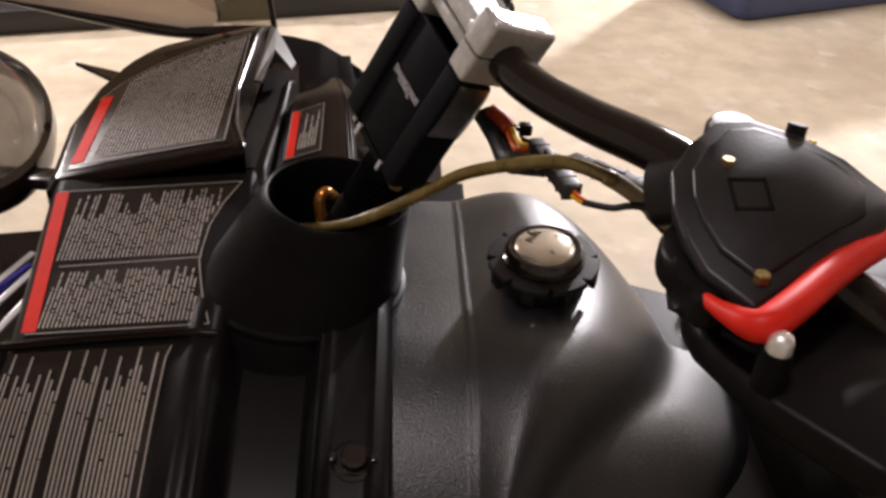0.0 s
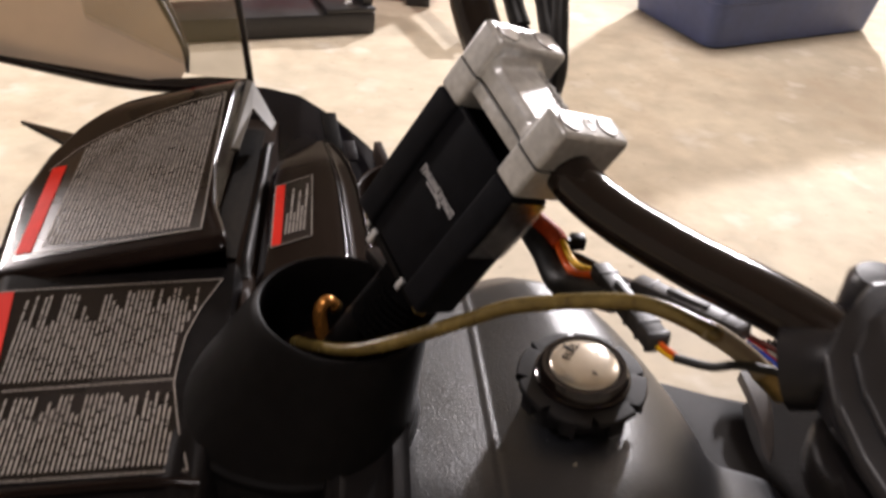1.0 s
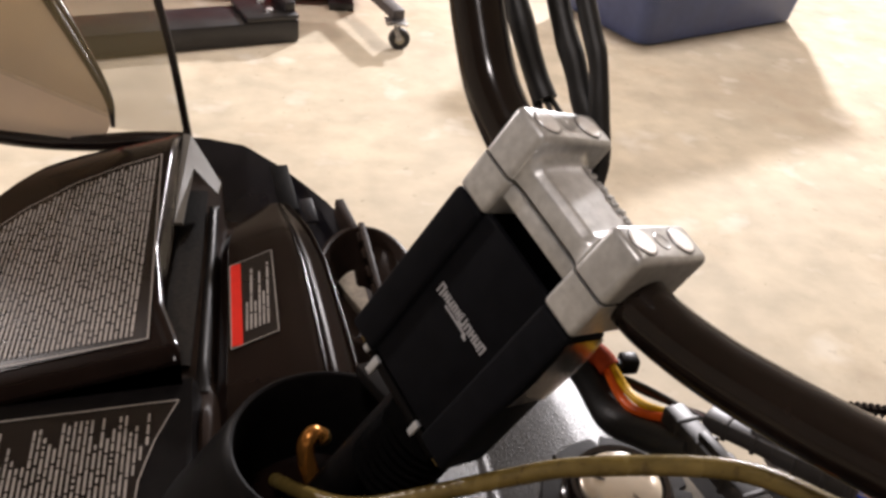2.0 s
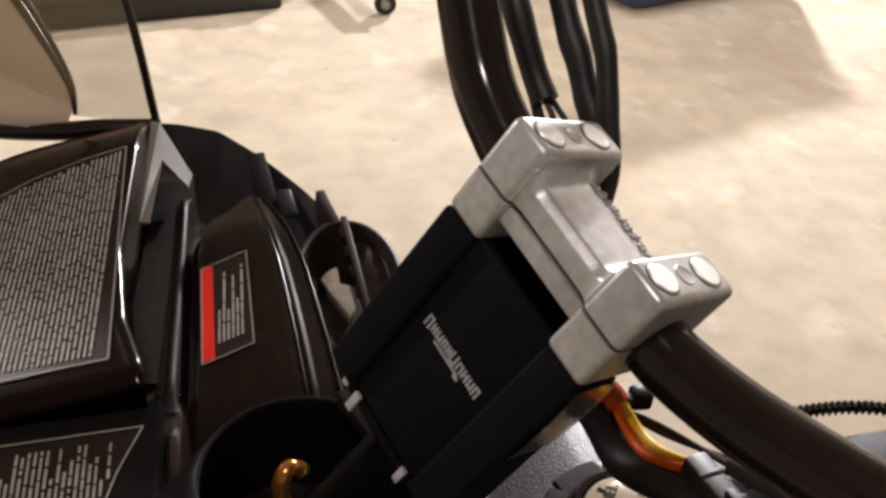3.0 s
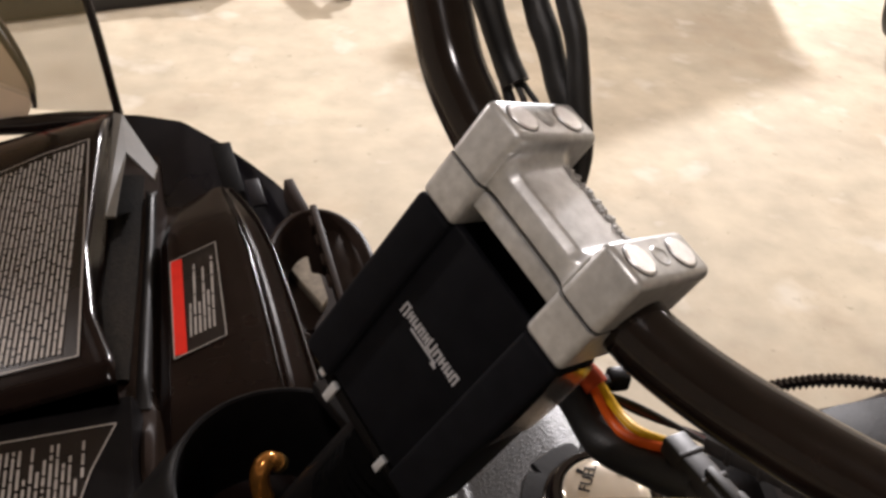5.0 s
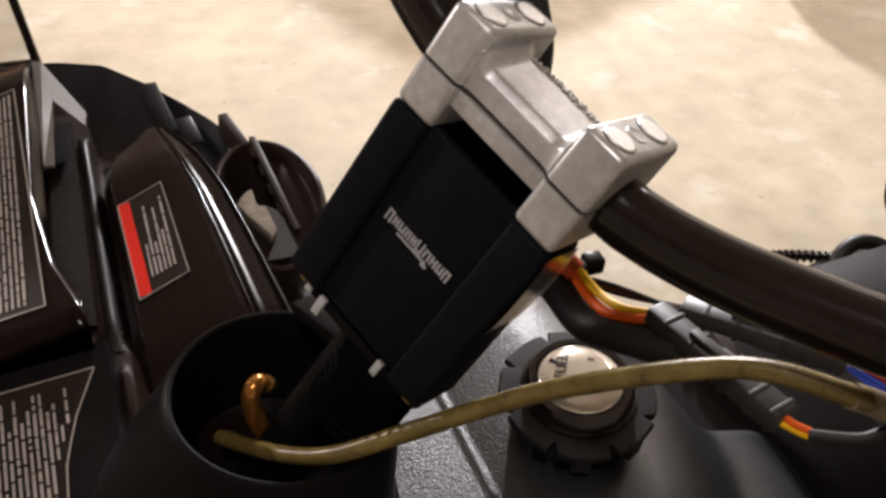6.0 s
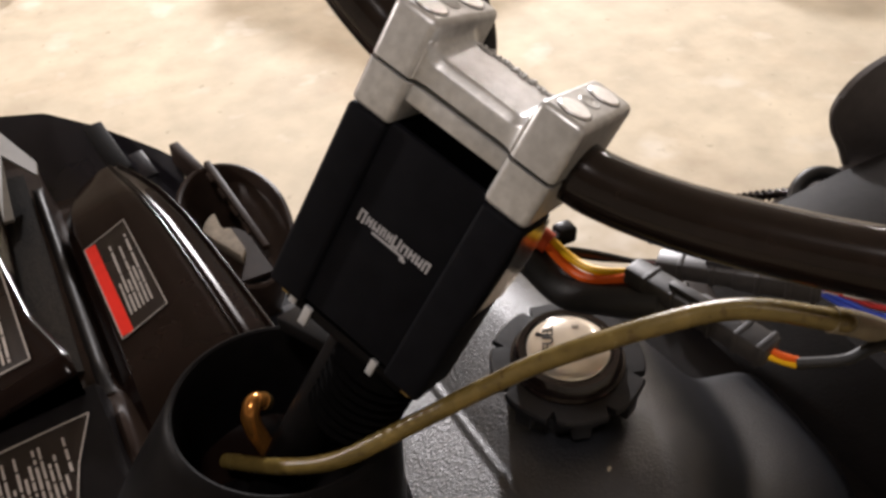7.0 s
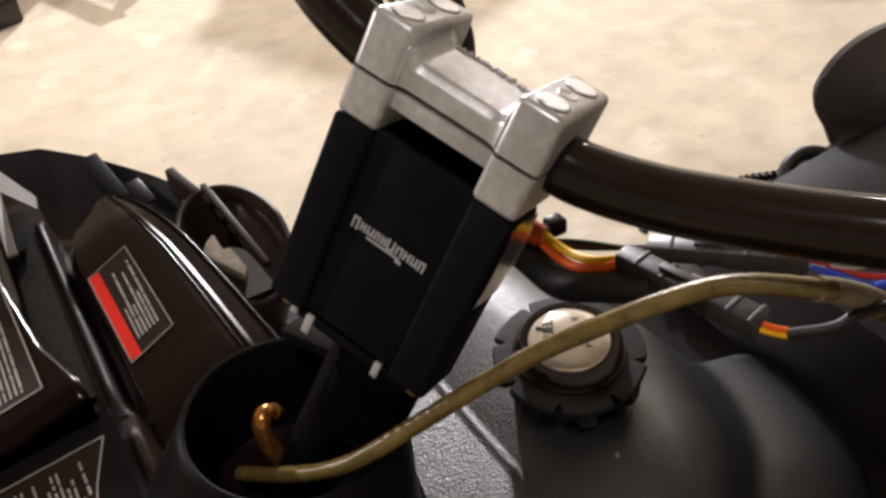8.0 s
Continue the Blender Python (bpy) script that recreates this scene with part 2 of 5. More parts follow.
def tube(points, radius, sides=14, steps=8, wobble=0.0):
    """A closed tube along a smooth curve; radius is a number or a function of 0..1."""
    line = spline(points, steps)
    bm = bmesh.new()
    rings, normal = [], None
    for i, c in enumerate(line):
        d = (line[min(i + 1, len(line) - 1)] - line[max(i - 1, 0)]).normalized()
        if normal is None:
            normal = d.orthogonal().normalized()
        normal = (normal - normal.dot(d) * d).normalized()
        other = d.cross(normal)
        s = i / (len(line) - 1)
        r = radius(s) if callable(radius) else radius
        r *= 1 + wobble * noise.noise(c * 60)
        rings.append([bm.verts.new(c + r * (math.cos(a) * normal + math.sin(a) * other)) for a in [2 * math.pi * k / sides for k in range(sides)]])
    for a, b in zip(rings, rings[1:]):
        for k in range(sides):
            bm.faces.new((a[k], a[(k + 1) % sides], b[(k + 1) % sides], b[k]))
    bm.faces.new(rings[0][::-1])
    bm.faces.new(rings[-1])
    return bm


def lathe(profile, sides=40, closed=True):
    """Turn (radius, z) pairs round the z axis."""
    bm = bmesh.new()
    rings = [[bm.verts.new((r * math.cos(a), r * math.sin(a), z)) for a in [2 * math.pi * k / sides for k in range(sides)]] for r, z in profile]
    for a, b in zip(rings, rings[1:]):
        for k in range(sides):
            bm.faces.new((a[k], a[(k + 1) % sides], b[(k + 1) % sides], b[k]))
    if closed:
        bm.faces.new(rings[0][::-1])
        bm.faces.new(rings[-1])
    return bm


def prism(outline, z0, z1, bevel=0.0, segments=2):
    """An upright prism over an outline of (x, y)."""
    bm = bmesh.new()
    low = [bm.verts.new((x, y, z0)) for x, y in outline]
    top = [bm.verts.new((x, y, z1)) for x, y in outline]
    bm.faces.new(low[::-1])
    bm.faces.new(top)
    for i in range(len(low)):
        j = (i + 1) % len(low)
        bm.faces.new((low[i], low[j], top[j], top[i]))
    if bevel:
        bmesh.ops.bevel(bm, geom=bm.edges[:], offset=bevel, segments=segments, affect="EDGES", profile=0.5)
    return bm


def sheet(fn, u0, u1, v0, v1, nu, nv, thick=0.004):
    """A surface fn(u, v) with thickness downwards."""
    bm = bmesh.new()
    tops = [[bm.verts.new(fn(u0 + (u1 - u0) * i / nu, v0 + (v1 - v0) * j / nv)) for j in range(nv + 1)] for i in range(nu + 1)]
    lows = [[bm.verts.new(v.co - Vector((0, 0, thick))) for v in row] for row in tops]
    for g, flip in ((tops, False), (lows, True)):
        for i in range(nu):
            for j in range(nv):
                f = (g[i][j], g[i + 1][j], g[i + 1][j + 1], g[i][j + 1])
                bm.faces.new(f[::-1] if flip else f)
    rim = [(i, 0) for i in range(nu)] + [(nu, j) for j in range(nv)] + [(i, nv) for i in range(nu, 0, -1)] + [(0, j) for j in range(nv, 0, -1)]
    for (a, b), (c, d) in zip(rim, rim[1:] + rim[:1]):
        bm.faces.new((tops[a][b], lows[a][b], lows[c][d], tops[c][d]))
    return bm


def lerp(a, b, t):
    return a + (b - a) * t


def ease(t):
    t = min(1.0, max(0.0, t))
    return t * t * (3 - 2 * t)


def curve_at(table, y):
    """Linear look-up in a short table of (y, value)."""
    if y <= table[0][0]:
        return table[0][1]
    for (a, p), (b, q) in zip(table, table[1:]):
        if y <= b:
            return lerp(p, q, (y - a) / (b - a))
    return table[-1][1]


def soft_at(table, y, reach=0.035):
    """The same look-up, rounded off over a short reach."""
    return sum(curve_at(table, y + reach * k / 3) for k in range(-3, 4)) / 7


def plate(fn, nu, nv, thick):
    """A surface with thickness along y."""
    bm = bmesh.new()
    a = [[bm.verts.new(fn(i / nu, j / nv)) for j in range(nv + 1)] for i in range(nu + 1)]
    b = [[bm.verts.new(v.co + Vector((0, thick, 0))) for v in row] for row in a]
    for g, flip in ((a, False), (b, True)):
        for i in range(nu):
            for j in range(nv):
                f = (g[i][j], g[i + 1][j], g[i + 1][j + 1], g[i][j + 1])
                bm.faces.new(f[::-1] if flip else f)
    rim = [(i, 0) for i in range(nu)] + [(nu, j) for j in range(nv)] + [(i, nv) for i in range(nu, 0, -1)] + [(0, j) for j in range(nv, 0, -1)]
    for (i, j), (k, l) in zip(rim, rim[1:] + rim[:1]):
        bm.faces.new((a[i][j], b[i][j], b[k][l], a[k][l]))
    return bm


def block(lo, hi, bevel, square, segments=4):
    """A box with rounded edges, but for the machined face at the height `square`."""
    bm = box(lo, hi)
    keep = [e for e in bm.edges if not all(abs(v.co.z - square) < 1e-6 for v in e.verts)]
    bmesh.ops.bevel(bm, geom=keep, offset=bevel, segments=segments, affect="EDGES", profile=0.5)
    return bm


# ---- setting: a garage ----
def slab(name, lo, hi, material, label, category):
    ob = part(name, box(lo, hi), material, smooth=False)
    return tagged(ob, label, category, kind="structure")


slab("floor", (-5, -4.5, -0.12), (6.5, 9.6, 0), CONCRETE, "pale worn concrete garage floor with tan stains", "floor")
slab("ceiling", (-5, -4.5, 4.0), (6.5, 9.6, 4.1), CEILING, "unseen garage ceiling, tone raised to bounce light", "ceiling")
slab("wall_north", (-5, 9.6, -0.12), (6.5, 9.72, 4.1), DRYWALL, "plain cream painted garage wall", "wall")
slab("wall_south", (-5, -4.62, -0.12), (6.5, -4.5, 4.1), DRYWALL, "plain cream painted garage wall", "wall")
slab("wall_west", (-5.12, -4.62, -0.12), (-5, 9.72, 4.1), DRYWALL, "plain cream painted garage wall", "wall")
slab("wall_east", (6.5, -4.62, -0.12), (6.62, 9.72, 4.1), DRYWALL, "plain cream painted garage wall", "wall")

# ---- snowmobile body ----
sled = thing("snowmobile", (0.1, 0.05, 0.0), "dark brown-black snowmobile with glossy hood and grained fuel tank", "snowmobile")


def z_upper(x, y):
    return 0.896 + 0.05 * (y - 0.187) + 0.27 * (x + 0.117) - 3.4 * max(0.0, y - 0.44) ** 2


def z_lower(x, y):
    return 0.869 + 0.183 * (y - 0.148) + 0.12 * (x + 0.095)


FRONT = [(-0.40, -0.262), (-0.05, -0.272), (0.165, -0.292), (0.30, -0.306), (0.38, -0.296), (0.43, -0.278), (0.49, -0.238), (0.525, -0.195), (0.548, -0.135)]
RIDGE = [(0.13, -0.088), (0.18, -0.094), (0.227, -0.108), (0.304, -0.117), (0.54, -0.112)]


def hood_upper(u, v):
    y = lerp(0.165, 0.548, max(0.0, v - 0.05) / 0.95)
    a, b = curve_at(FRONT, y) - 0.006, curve_at(RIDGE, y)
    s = min(1.0, max(0.0, (u - 0.08) / 0.84))
    x = lerp(a, b, s)
    z = z_upper(x, y)
    lip = max(0.0, 1 - s * (b - a) / 0.010) ** 2 + 0.6 * max(0.0, 1 - (1 - s) * (b - a) / 0.0042) ** 2 + max(0.0, 1 - (y - 0.165) / 0.010) ** 2
    bead = 0.0006 * math.exp(-(((1 - s) * (b - a) - 0.007) / 0.003) ** 2)
    z += bead - 0.006 * min(1.0, lip)
    if u < 0.08:
        z -= 0.10 * (1 - u / 0.08)
    if u > 0.92:
        z -= 0.085 * (u - 0.92) / 0.08
    if v < 0.05:
        z = min(z, lerp(z_lower(x, y) - 0.012, z, v / 0.05))
    return Vector((x, y, z))


hood = part("hood", sheet(hood_upper, 0, 1, 0, 1, 150, 60), HOOD, sled, "glossy dark brown-black hood panel")


def side_profile(x):
    """Grooves and ridges of the left side panel, by x."""
    d = 0.0
    for at, tall, wide in ((-0.108, 0.0035, 0.007), (-0.090, 0.002, 0.004), (0.000, 0.006, 0.003), (0.009, 0.004, 0.003), (0.050, 0.005, 0.004)):
        d += tall * math.exp(-((x - at) / wide) ** 2)
    d -= 0.030 * ease((x + 0.086) / 0.02) * (1 - ease((x + 0.012) / 0.014))
    return d


def ribs(x, y):
    return side_profile(x) * ease((0.02 - y) / 0.05) if x > -0.125 else 0.0


def hood_lower(u, v):
    y = lerp(-0.42, 0.17, v)
    a = curve_at(FRONT, y)
    s = max(0.0, (u - 0.06) / 0.94)
    x = lerp(a, 0.062, s)
    z = z_lower(min(x, -0.085), y) + ribs(x, y)
    z -= 0.9 * max(0.0, -0.05 - y) ** 2 + 0.05 * ease((x + 0.084) / 0.010) * ease((y - 0.06) / 0.05)
    z -= 0.010 * max(0.0, 1 - s * 0.33 / 0.012) ** 2
    if u < 0.06:
        z -= 0.10 * (1 - u / 0.06)
    return Vector((x, y, z))


part("lower_hood", sheet(hood_lower, 0, 1, 0, 1, 110, 60), SATIN, sled, "black lower hood panel with moulded ridges")

# thin moulded bead across the lower hood, under the second label
part("hood_bead", tube([(-0.28, -0.050, z_lower(-0.28, -0.05) + 0.002), (-0.2, -0.047, z_lower(-0.2, -0.047) + 0.003), (-0.12, -0.046, z_lower(-0.12, -0.046) + 0.003), (-0.088, -0.047, z_lower(-0.088, -0.046))], 0.0042), HOOD, sled)

LOBE_L = [(0.05, -0.055), (0.11, -0.070), (0.14, -0.077), (0.36, -0.076), (0.395, -0.071), (0.42, -0.062), (0.443, -0.048), (0.462, -0.028)]
LOBE_R = [(0.05, 0.052), (0.13, 0.046), (0.181, 0.042), (0.235, 0.037), (0.28, 0.032), (0.33, 0.0255), (0.38, 0.014), (0.41, 0.006), (0.443, -0.006), (0.462, -0.020)]
CROSS = [(0, 0.80), (0.03, 0.838), (0.07, 0.852), (0.13, 0.8585), (0.56, 0.868), (0.70, 0.8695), (0.744, 0.8692), (0.756, 0.8716), (0.767, 0.8700), (0.777, 0.8700), (0.789, 0.8718), (0.803, 0.8684), (0.83, 0.8675), (0.90, 0.8672), (0.928, 0.8668), (0.944, 0.8700), (0.958, 0.8700), (0.974, 0.8655), (0.988, 0.850), (1.0, 0.78)]


def lobe(u, v):
    y = lerp(0.06, 0.462, v)
    x = lerp(curve_at(LOBE_L, y), curve_at(LOBE_R, y), u)
    z = curve_at(CROSS, u) - 0.014 * ease((y - 0.36) / 0.10) - 0.05 * ease((v - 0.955) / 0.045) - 0.014 * ease((0.18 - y) / 0.08)
    return Vector((x, y, z))


console = part("console", sheet(lobe, 0, 1, 0, 1, 220, 48), CONSOLE, sled, "dark glossy console with raised ridges")


def z_lobe(x, y):
    u = (x - curve_at(LOBE_L, y)) / (curve_at(LOBE_R, y) - curve_at(LOBE_L, y))
    return lobe(u, (y - 0.06) / 0.402).z


def z_channel(y):
    return lerp(0.852, 0.833, ease((y - 0.19) / 0.22)) - 0.012 * ease((0.17 - y) / 0.08)


def channel(u, v):
    y = lerp(0.03, 0.56, v)
    x = lerp(lerp(-0.083, -0.118, ease((y - 0.165) / 0.05)), 0.05, u)
    lip = 0.012 * math.exp(-((x + 0.0775) / 0.003) ** 2) * ease((y - 0.115) / 0.02) * ease((0.165 - y) / 0.02)
    return Vector((x, y, z_channel(y) - 0.09 * ease((x + 0.05) / 0.06) - 0.022 * ease((x + 0.0745) / 0.006) * ease((y - 0.17) / 0.03) - 0.012 * ease((y - 0.44) / 0.08) + lip))


part("channel_floor", sheet(channel, 0, 1, 0, 1, 70, 70), BROWNPL, sled, "black recessed channel beside the console")


def foam(u, v):
    y = lerp(0.205, 0.50, v)
    a = curve_at(RIDGE, y) + 0.003
    return Vector((lerp(a, lerp(-0.0895, -0.0865, v), u), y, z_channel(y) + 0.0035 + 0.001 * math.sin(u * math.pi)))


part("foam_strip", sheet(foam, 0, 1, 0, 1, 6, 40, 0.003), FOAM, sled, "rough grey foam sealing strip")


def seal(u, v):
    y = lerp(0.178, 0.475, v)
    end = ease(v / 0.08) * ease((1 - v) / 0.05)
    return Vector((lerp(-0.0845, -0.0745, u), y, z_channel(y) + 0.001 + (0.0075 * math.sin(u * math.pi) ** 0.5) * end))


part("seal_edge", sheet(seal, 0, 1, 0, 1, 10, 40, 0.003), SEALM, sled, "dull grey rubber sealing lip")


def beam(a, b, wide, tall, up=(0, 0, 1), bevel=0.001):
    a, b = Vector(a), Vector(b)
    bm = box((0, -wide / 2, -tall / 2), ((b - a).length, wide / 2, tall / 2), bevel)
    x = (b - a).normalized()
    y = Vector(up).cross(x).normalized()
    z = x.cross(y)
    m = Matrix((x, y, z)).transposed().to_4x4()
    m.translation = a
    bm.transform(m)
    return bm


def bracket():
    out = [(-0.1115, 0.540), (-0.1030, 0.536), (-0.0720, 0.482), (-0.0750, 0.456), (-0.0985, 0.474), (-0.1025, 0.366), (-0.1105, 0.366)]
    bm = prism(out, -0.0015, 0.0015, 0.0006, 1)
    for v in bm.verts:
        v.co.z += 0.8815 - 0.85 * max(0.0, v.co.x + 0.103)
    return bm


part("bracket", bracket(), BRACKET, sled, "dull grey angled metal bracket", smooth=False)


# right-hand body shell, seen over the console
def shell(u, v):
    path = [(-0.125, 0.60), (-0.09, 0.602), (-0.05, 0.593), (-0.012, 0.552), (0.015, 0.516), (0.035, 0.488), (0.052, 0.458)]
    inner = [(-0.100, 0.50), (-0.08, 0.49), (-0.05, 0.478), (-0.02, 0.46), (0.002, 0.442), (0.014, 0.428), (0.024, 0.414)]
    k = v * (len(path) - 1)
    i = min(int(k), len(path) - 2)
    f = k - i
    o = Vector((lerp(path[i][0], path[i + 1][0], f), lerp(path[i][1], path[i + 1][1], f), 0.848 - 0.02 * v))
    n = Vector((lerp(inner[i][0], inner[i + 1][0], f), lerp(inner[i][1], inner[i + 1][1], f), 0.80))
    if u < 0.25:
        return o.lerp(o + Vector((0.02, 0.02, -0.14)), 1 - u / 0.25)
    w = (u - 0.25) / 0.75
    p = o.lerp(n, w)
    p.z -= 0.008 * math.sin(w * math.pi)
    return p


part("body_shell", sheet(shell, 0, 1, 0, 1, 24, 40, 0.006), NAVY, sled, "black curved right body shell")
part("strap_tab", beam((-0.014, 0.545, 0.842), (-0.002, 0.460, 0.826), 0.020, 0.004), BOOTM, sled)
part("strap_end", beam((0.012, 0.485, 0.836), (0.018, 0.452, 0.828), 0.014, 0.004), NAVY, sled)

# looped grab handle with its toothed blade
def grab():
    """Open loop: a rim with a deep wall on its far and near sides and a window to the floor."""
    bm = bmesh.new()
    n, rings = 72, []
    for k in range(n):
        a = 2 * math.pi * k / n
        deg = math.degrees(a) % 360
        gap = ease((deg - 88) / 8) * ease((158 - deg) / 14)
        deep = lerp(0.060, 0.042, gap)
        rx, ry = 0.0425, 0.078
        ring = []
        for grow, drop in ((0.0, 0.0), (0.003, 0.001), (0.004, 0.004), (0.0, deep), (-0.004, deep), (-0.003, 0.004), (-0.002, 0.001)):
            sag = 0.25 * max(0.0, drop - 0.004)
            ring.append(bm.verts.new((0.0605 + (rx + grow - sag) * math.cos(a), 0.338 + (ry + grow - sag) * math.sin(a), 0.846 - drop + 0.10 * (rx * math.cos(a)) - 0.22 * max(0.0, -ry * math.sin(a)))))
        rings.append(ring)
    for k in range(n):
        p, q = rings[k], rings[(k + 1) % n]
        for i in range(7):
            j = (i + 1) % 7
            bm.faces.new((p[i], q[i], q[j], p[j]))
    return bm


part("grab_loop", grab(), BROWNPL, sled, "dark brown moulded grab loop")
# Dark sheet added to close the gap, so no floor shows through.
part("dark_filler", sheet(lambda u, v: Vector((lerp(0.005, 0.15, u), lerp(0.05, 0.36, v), 0.778 - 0.012 * v - 0.01 * u)), 0, 1, 0, 1, 24, 8), BOOTM, sled)
part("loop_floor", sheet(lambda u, v: Vector((lerp(0.022, 0.122, u), lerp(0.34, 0.466 - 0.03 * abs(2 * u - 1) ** 2, v), 0.768)), 0, 1, 0, 1, 12, 8), BROWNPL, sled)
def loop_disc(u, v):
    """The brown hollow of the loop, from the blade out to the rim."""
    y = lerp(0.268, 0.410, v)
    rim = 0.0605 + 0.0415 * math.sqrt(max(0.0, 1 - ((y - 0.338) / 0.0775) ** 2))
    inner = min(lerp(0.0735, 0.0655, v), rim)
    return Vector((lerp(inner, rim, u), y, lerp(0.826, 0.8415, u * u)))


part("loop_disc", sheet(loop_disc, 0, 1, 0, 1, 12, 20, 0.003), BROWNPL, sled, "smooth brown hollow of the grab loop")
part("dusty_pad", prism([(0.036, 0.436), (0.054, 0.452), (0.0625, 0.453), (0.070, 0.420), (0.0735, 0.372), (0.066, 0.358), (0.050, 0.402)], 0.768, 0.778, 0.002), DUSTY, sled, "dusty beige foam pad under the grab loop")
part("guide_post", beam((0.0455, 0.466, 0.838), (0.057, 0.416, 0.834), 0.009, 0.022), BROWNPL, sled)


def rod():
    """Flat rod with a scalloped lower edge."""
    bm = beam((0.0635, 0.418, 0.848), (0.0715, 0.285, 0.842), 0.0062, 0.006)
    teeth = [beam((0.0606 + 0.0017 * k, 0.405 - 0.027 * k, 0.8465 - 0.0012 * k), (0.0614 + 0.0017 * k, 0.389 - 0.027 * k, 0.8458 - 0.0012 * k), 0.0060, 0.004, bevel=0.0018) for k in range(4)]
    return join(bm, *teeth)


part("scalloped_rod", rod(), BROWNPL, sled, "grey-brown rod with a scalloped edge")


# steering boot: a raked open cone
def boot():
    bm = bmesh.new()
    rings = [(-0.030, 0.045, 0.80, 0.108), (-0.027, 0.045, 0.822, 0.100), (-0.0245, 0.045, 0.828, 0.0975), (-0.0243, 0.045, 0.831, 0.0985), (-0.024, 0.045, 0.8345, 0.0975), (-0.0235, 0.045, 0.836, 0.0935), (-0.012, 0.048, 0.868, 0.083), (0.000, 0.050, 0.900, 0.073), (0.006, 0.051, 0.917, 0.0678),
             (0.008, 0.052, 0.9215, 0.0664), (0.0085, 0.052, 0.9225, 0.0648), (0.0085, 0.052, 0.9215, 0.0632), (0.006, 0.051, 0.905, 0.0615), (-0.01, 0.05, 0.85, 0.058), (-0.02, 0.05, 0.77, 0.056)]
    made = []
    for x, y, z, r in rings:
        tilt = 0.10 * (z - 0.80) / 0.12
        made.append([bm.verts.new((x + r * math.cos(a), y + r * math.sin(a), z - tilt * r * math.cos(a) * 0.6)) for a in [2 * math.pi * k / 64 for k in range(64)]])
    for a, b in zip(made, made[1:]):
        for k in range(64):
            bm.faces.new((a[k], a[(k + 1) % 64], b[(k + 1) % 64], b[k]))
    bm.faces.new(made[-1])
    return bm


part("steering_boot", boot(), BOOTM, sled, "black open cone-shaped steering boot")
fitting = part("amber_fitting", tube([(0.006, 0.058, 0.842), (-0.002, 0.059, 0.870), (-0.007, 0.063, 0.887), (-0.0095, 0.066, 0.899), (-0.0085, 0.069, 0.9065), (-0.004, 0.073, 0.9090), (0.002, 0.076, 0.903)], lambda s: 0.0062 - 0.0008 * s), COPPER, sled, "shiny amber bent fitting")
part("end_cap", tube([(0.0005, 0.0752, 0.905), (0.003, 0.0765, 0.901)], 0.0058, 14, 2), BRASS, fitting, "dull grey end cap")


# ---- fuel tank ----
VALLEY = [(-0.46, 0.10), (-0.25, 0.150), (-0.19, 0.185), (-0.138, 0.212), (-0.10, 0.245), (-0.06, 0.277), (-0.01, 0.305), (0.07, 0.318), (0.15, 0.309), (0.228, 0.285), (0.30, 0.24)]
CREST = [(-0.30, 0.250), (-0.186, 0.310), (-0.066, 0.380), (0.05, 0.398)]


def z_tank(x, y):
    """A flat left shoulder, a seam, a dome under the cap, a valley and a second rise towards the seat."""
    near, away = max(0.0, -y - 0.02), max(0.0, y - 0.19)
    fall = 0.075 * (y - 0.033) + 2.9 * near ** 2 + 1.8 * away ** 2 + 0.3 * max(0.0, away - 0.05)
    if x < 0.132:
        return 0.8215 - 0.03 * (0.132 - x) - 6.0 * max(0.0, 0.07 - x) ** 2 - fall + 0.0016 * math.exp(-((x - 0.1312) / 0.0016) ** 2)
    edge = soft_at(VALLEY, y)
    s = (x - 0.132) / (edge - 0.132)
    if s < 0.42:
        dome = 0.8215 + 0.0165 * (1 - (1 - s / 0.42) ** 1.3)
    else:
        dome = 0.838 - 0.048 * ((s - 0.42) / 0.58) ** 2.3
    rise = 0.776 - 0.22 * max(0.0, x - edge) - 1.6 * max(0.0, x - edge - 0.03) ** 2 - 0.14 * (y + 0.05) - 2.9 * max(0.0, -y - 0.05) ** 2 - 40 * max(0.0, y - 0.05) ** 2 - 14 * max(0.0, x - soft_at(CREST, y)) ** 2
    dome, rise = dome - fall, max(rise, 0.56)
    soft = 0.007
    top = max(dome, rise) + soft * math.log1p(math.exp(-abs(dome - rise) / soft))
    return max(top, 0.56) + 0.0016 * math.exp(-((x - 0.1328) / 0.0016) ** 2)


def tank(u, v):
    x, y = lerp(0.045, 0.43, u), lerp(-0.46, 0.34, v)
    return Vector((x, y, z_tank(x, y)))


fuel_tank = part("fuel_tank", sheet(tank, 0, 1, 0, 1, 190, 130, 0.01), TANK, sled, "grained black plastic fuel tank with a moulded seam")

flake = lathe([(0.0004, -0.0006), (0.0022, -0.0002), (0.0018, 0.0008), (0.0004, 0.0011)], 5)
part("flake", flake, DIRTYWHITE, fuel_tank, "pale flake of dirt", smooth=False, m=Matrix.Translation((0.187, -0.029, z_tank(0.187, -0.029) + 0.0004)) @ Matrix.Rotation(0.7, 4, "Z") @ Matrix.Diagonal((1.2, 0.6, 0.8, 1.0)))

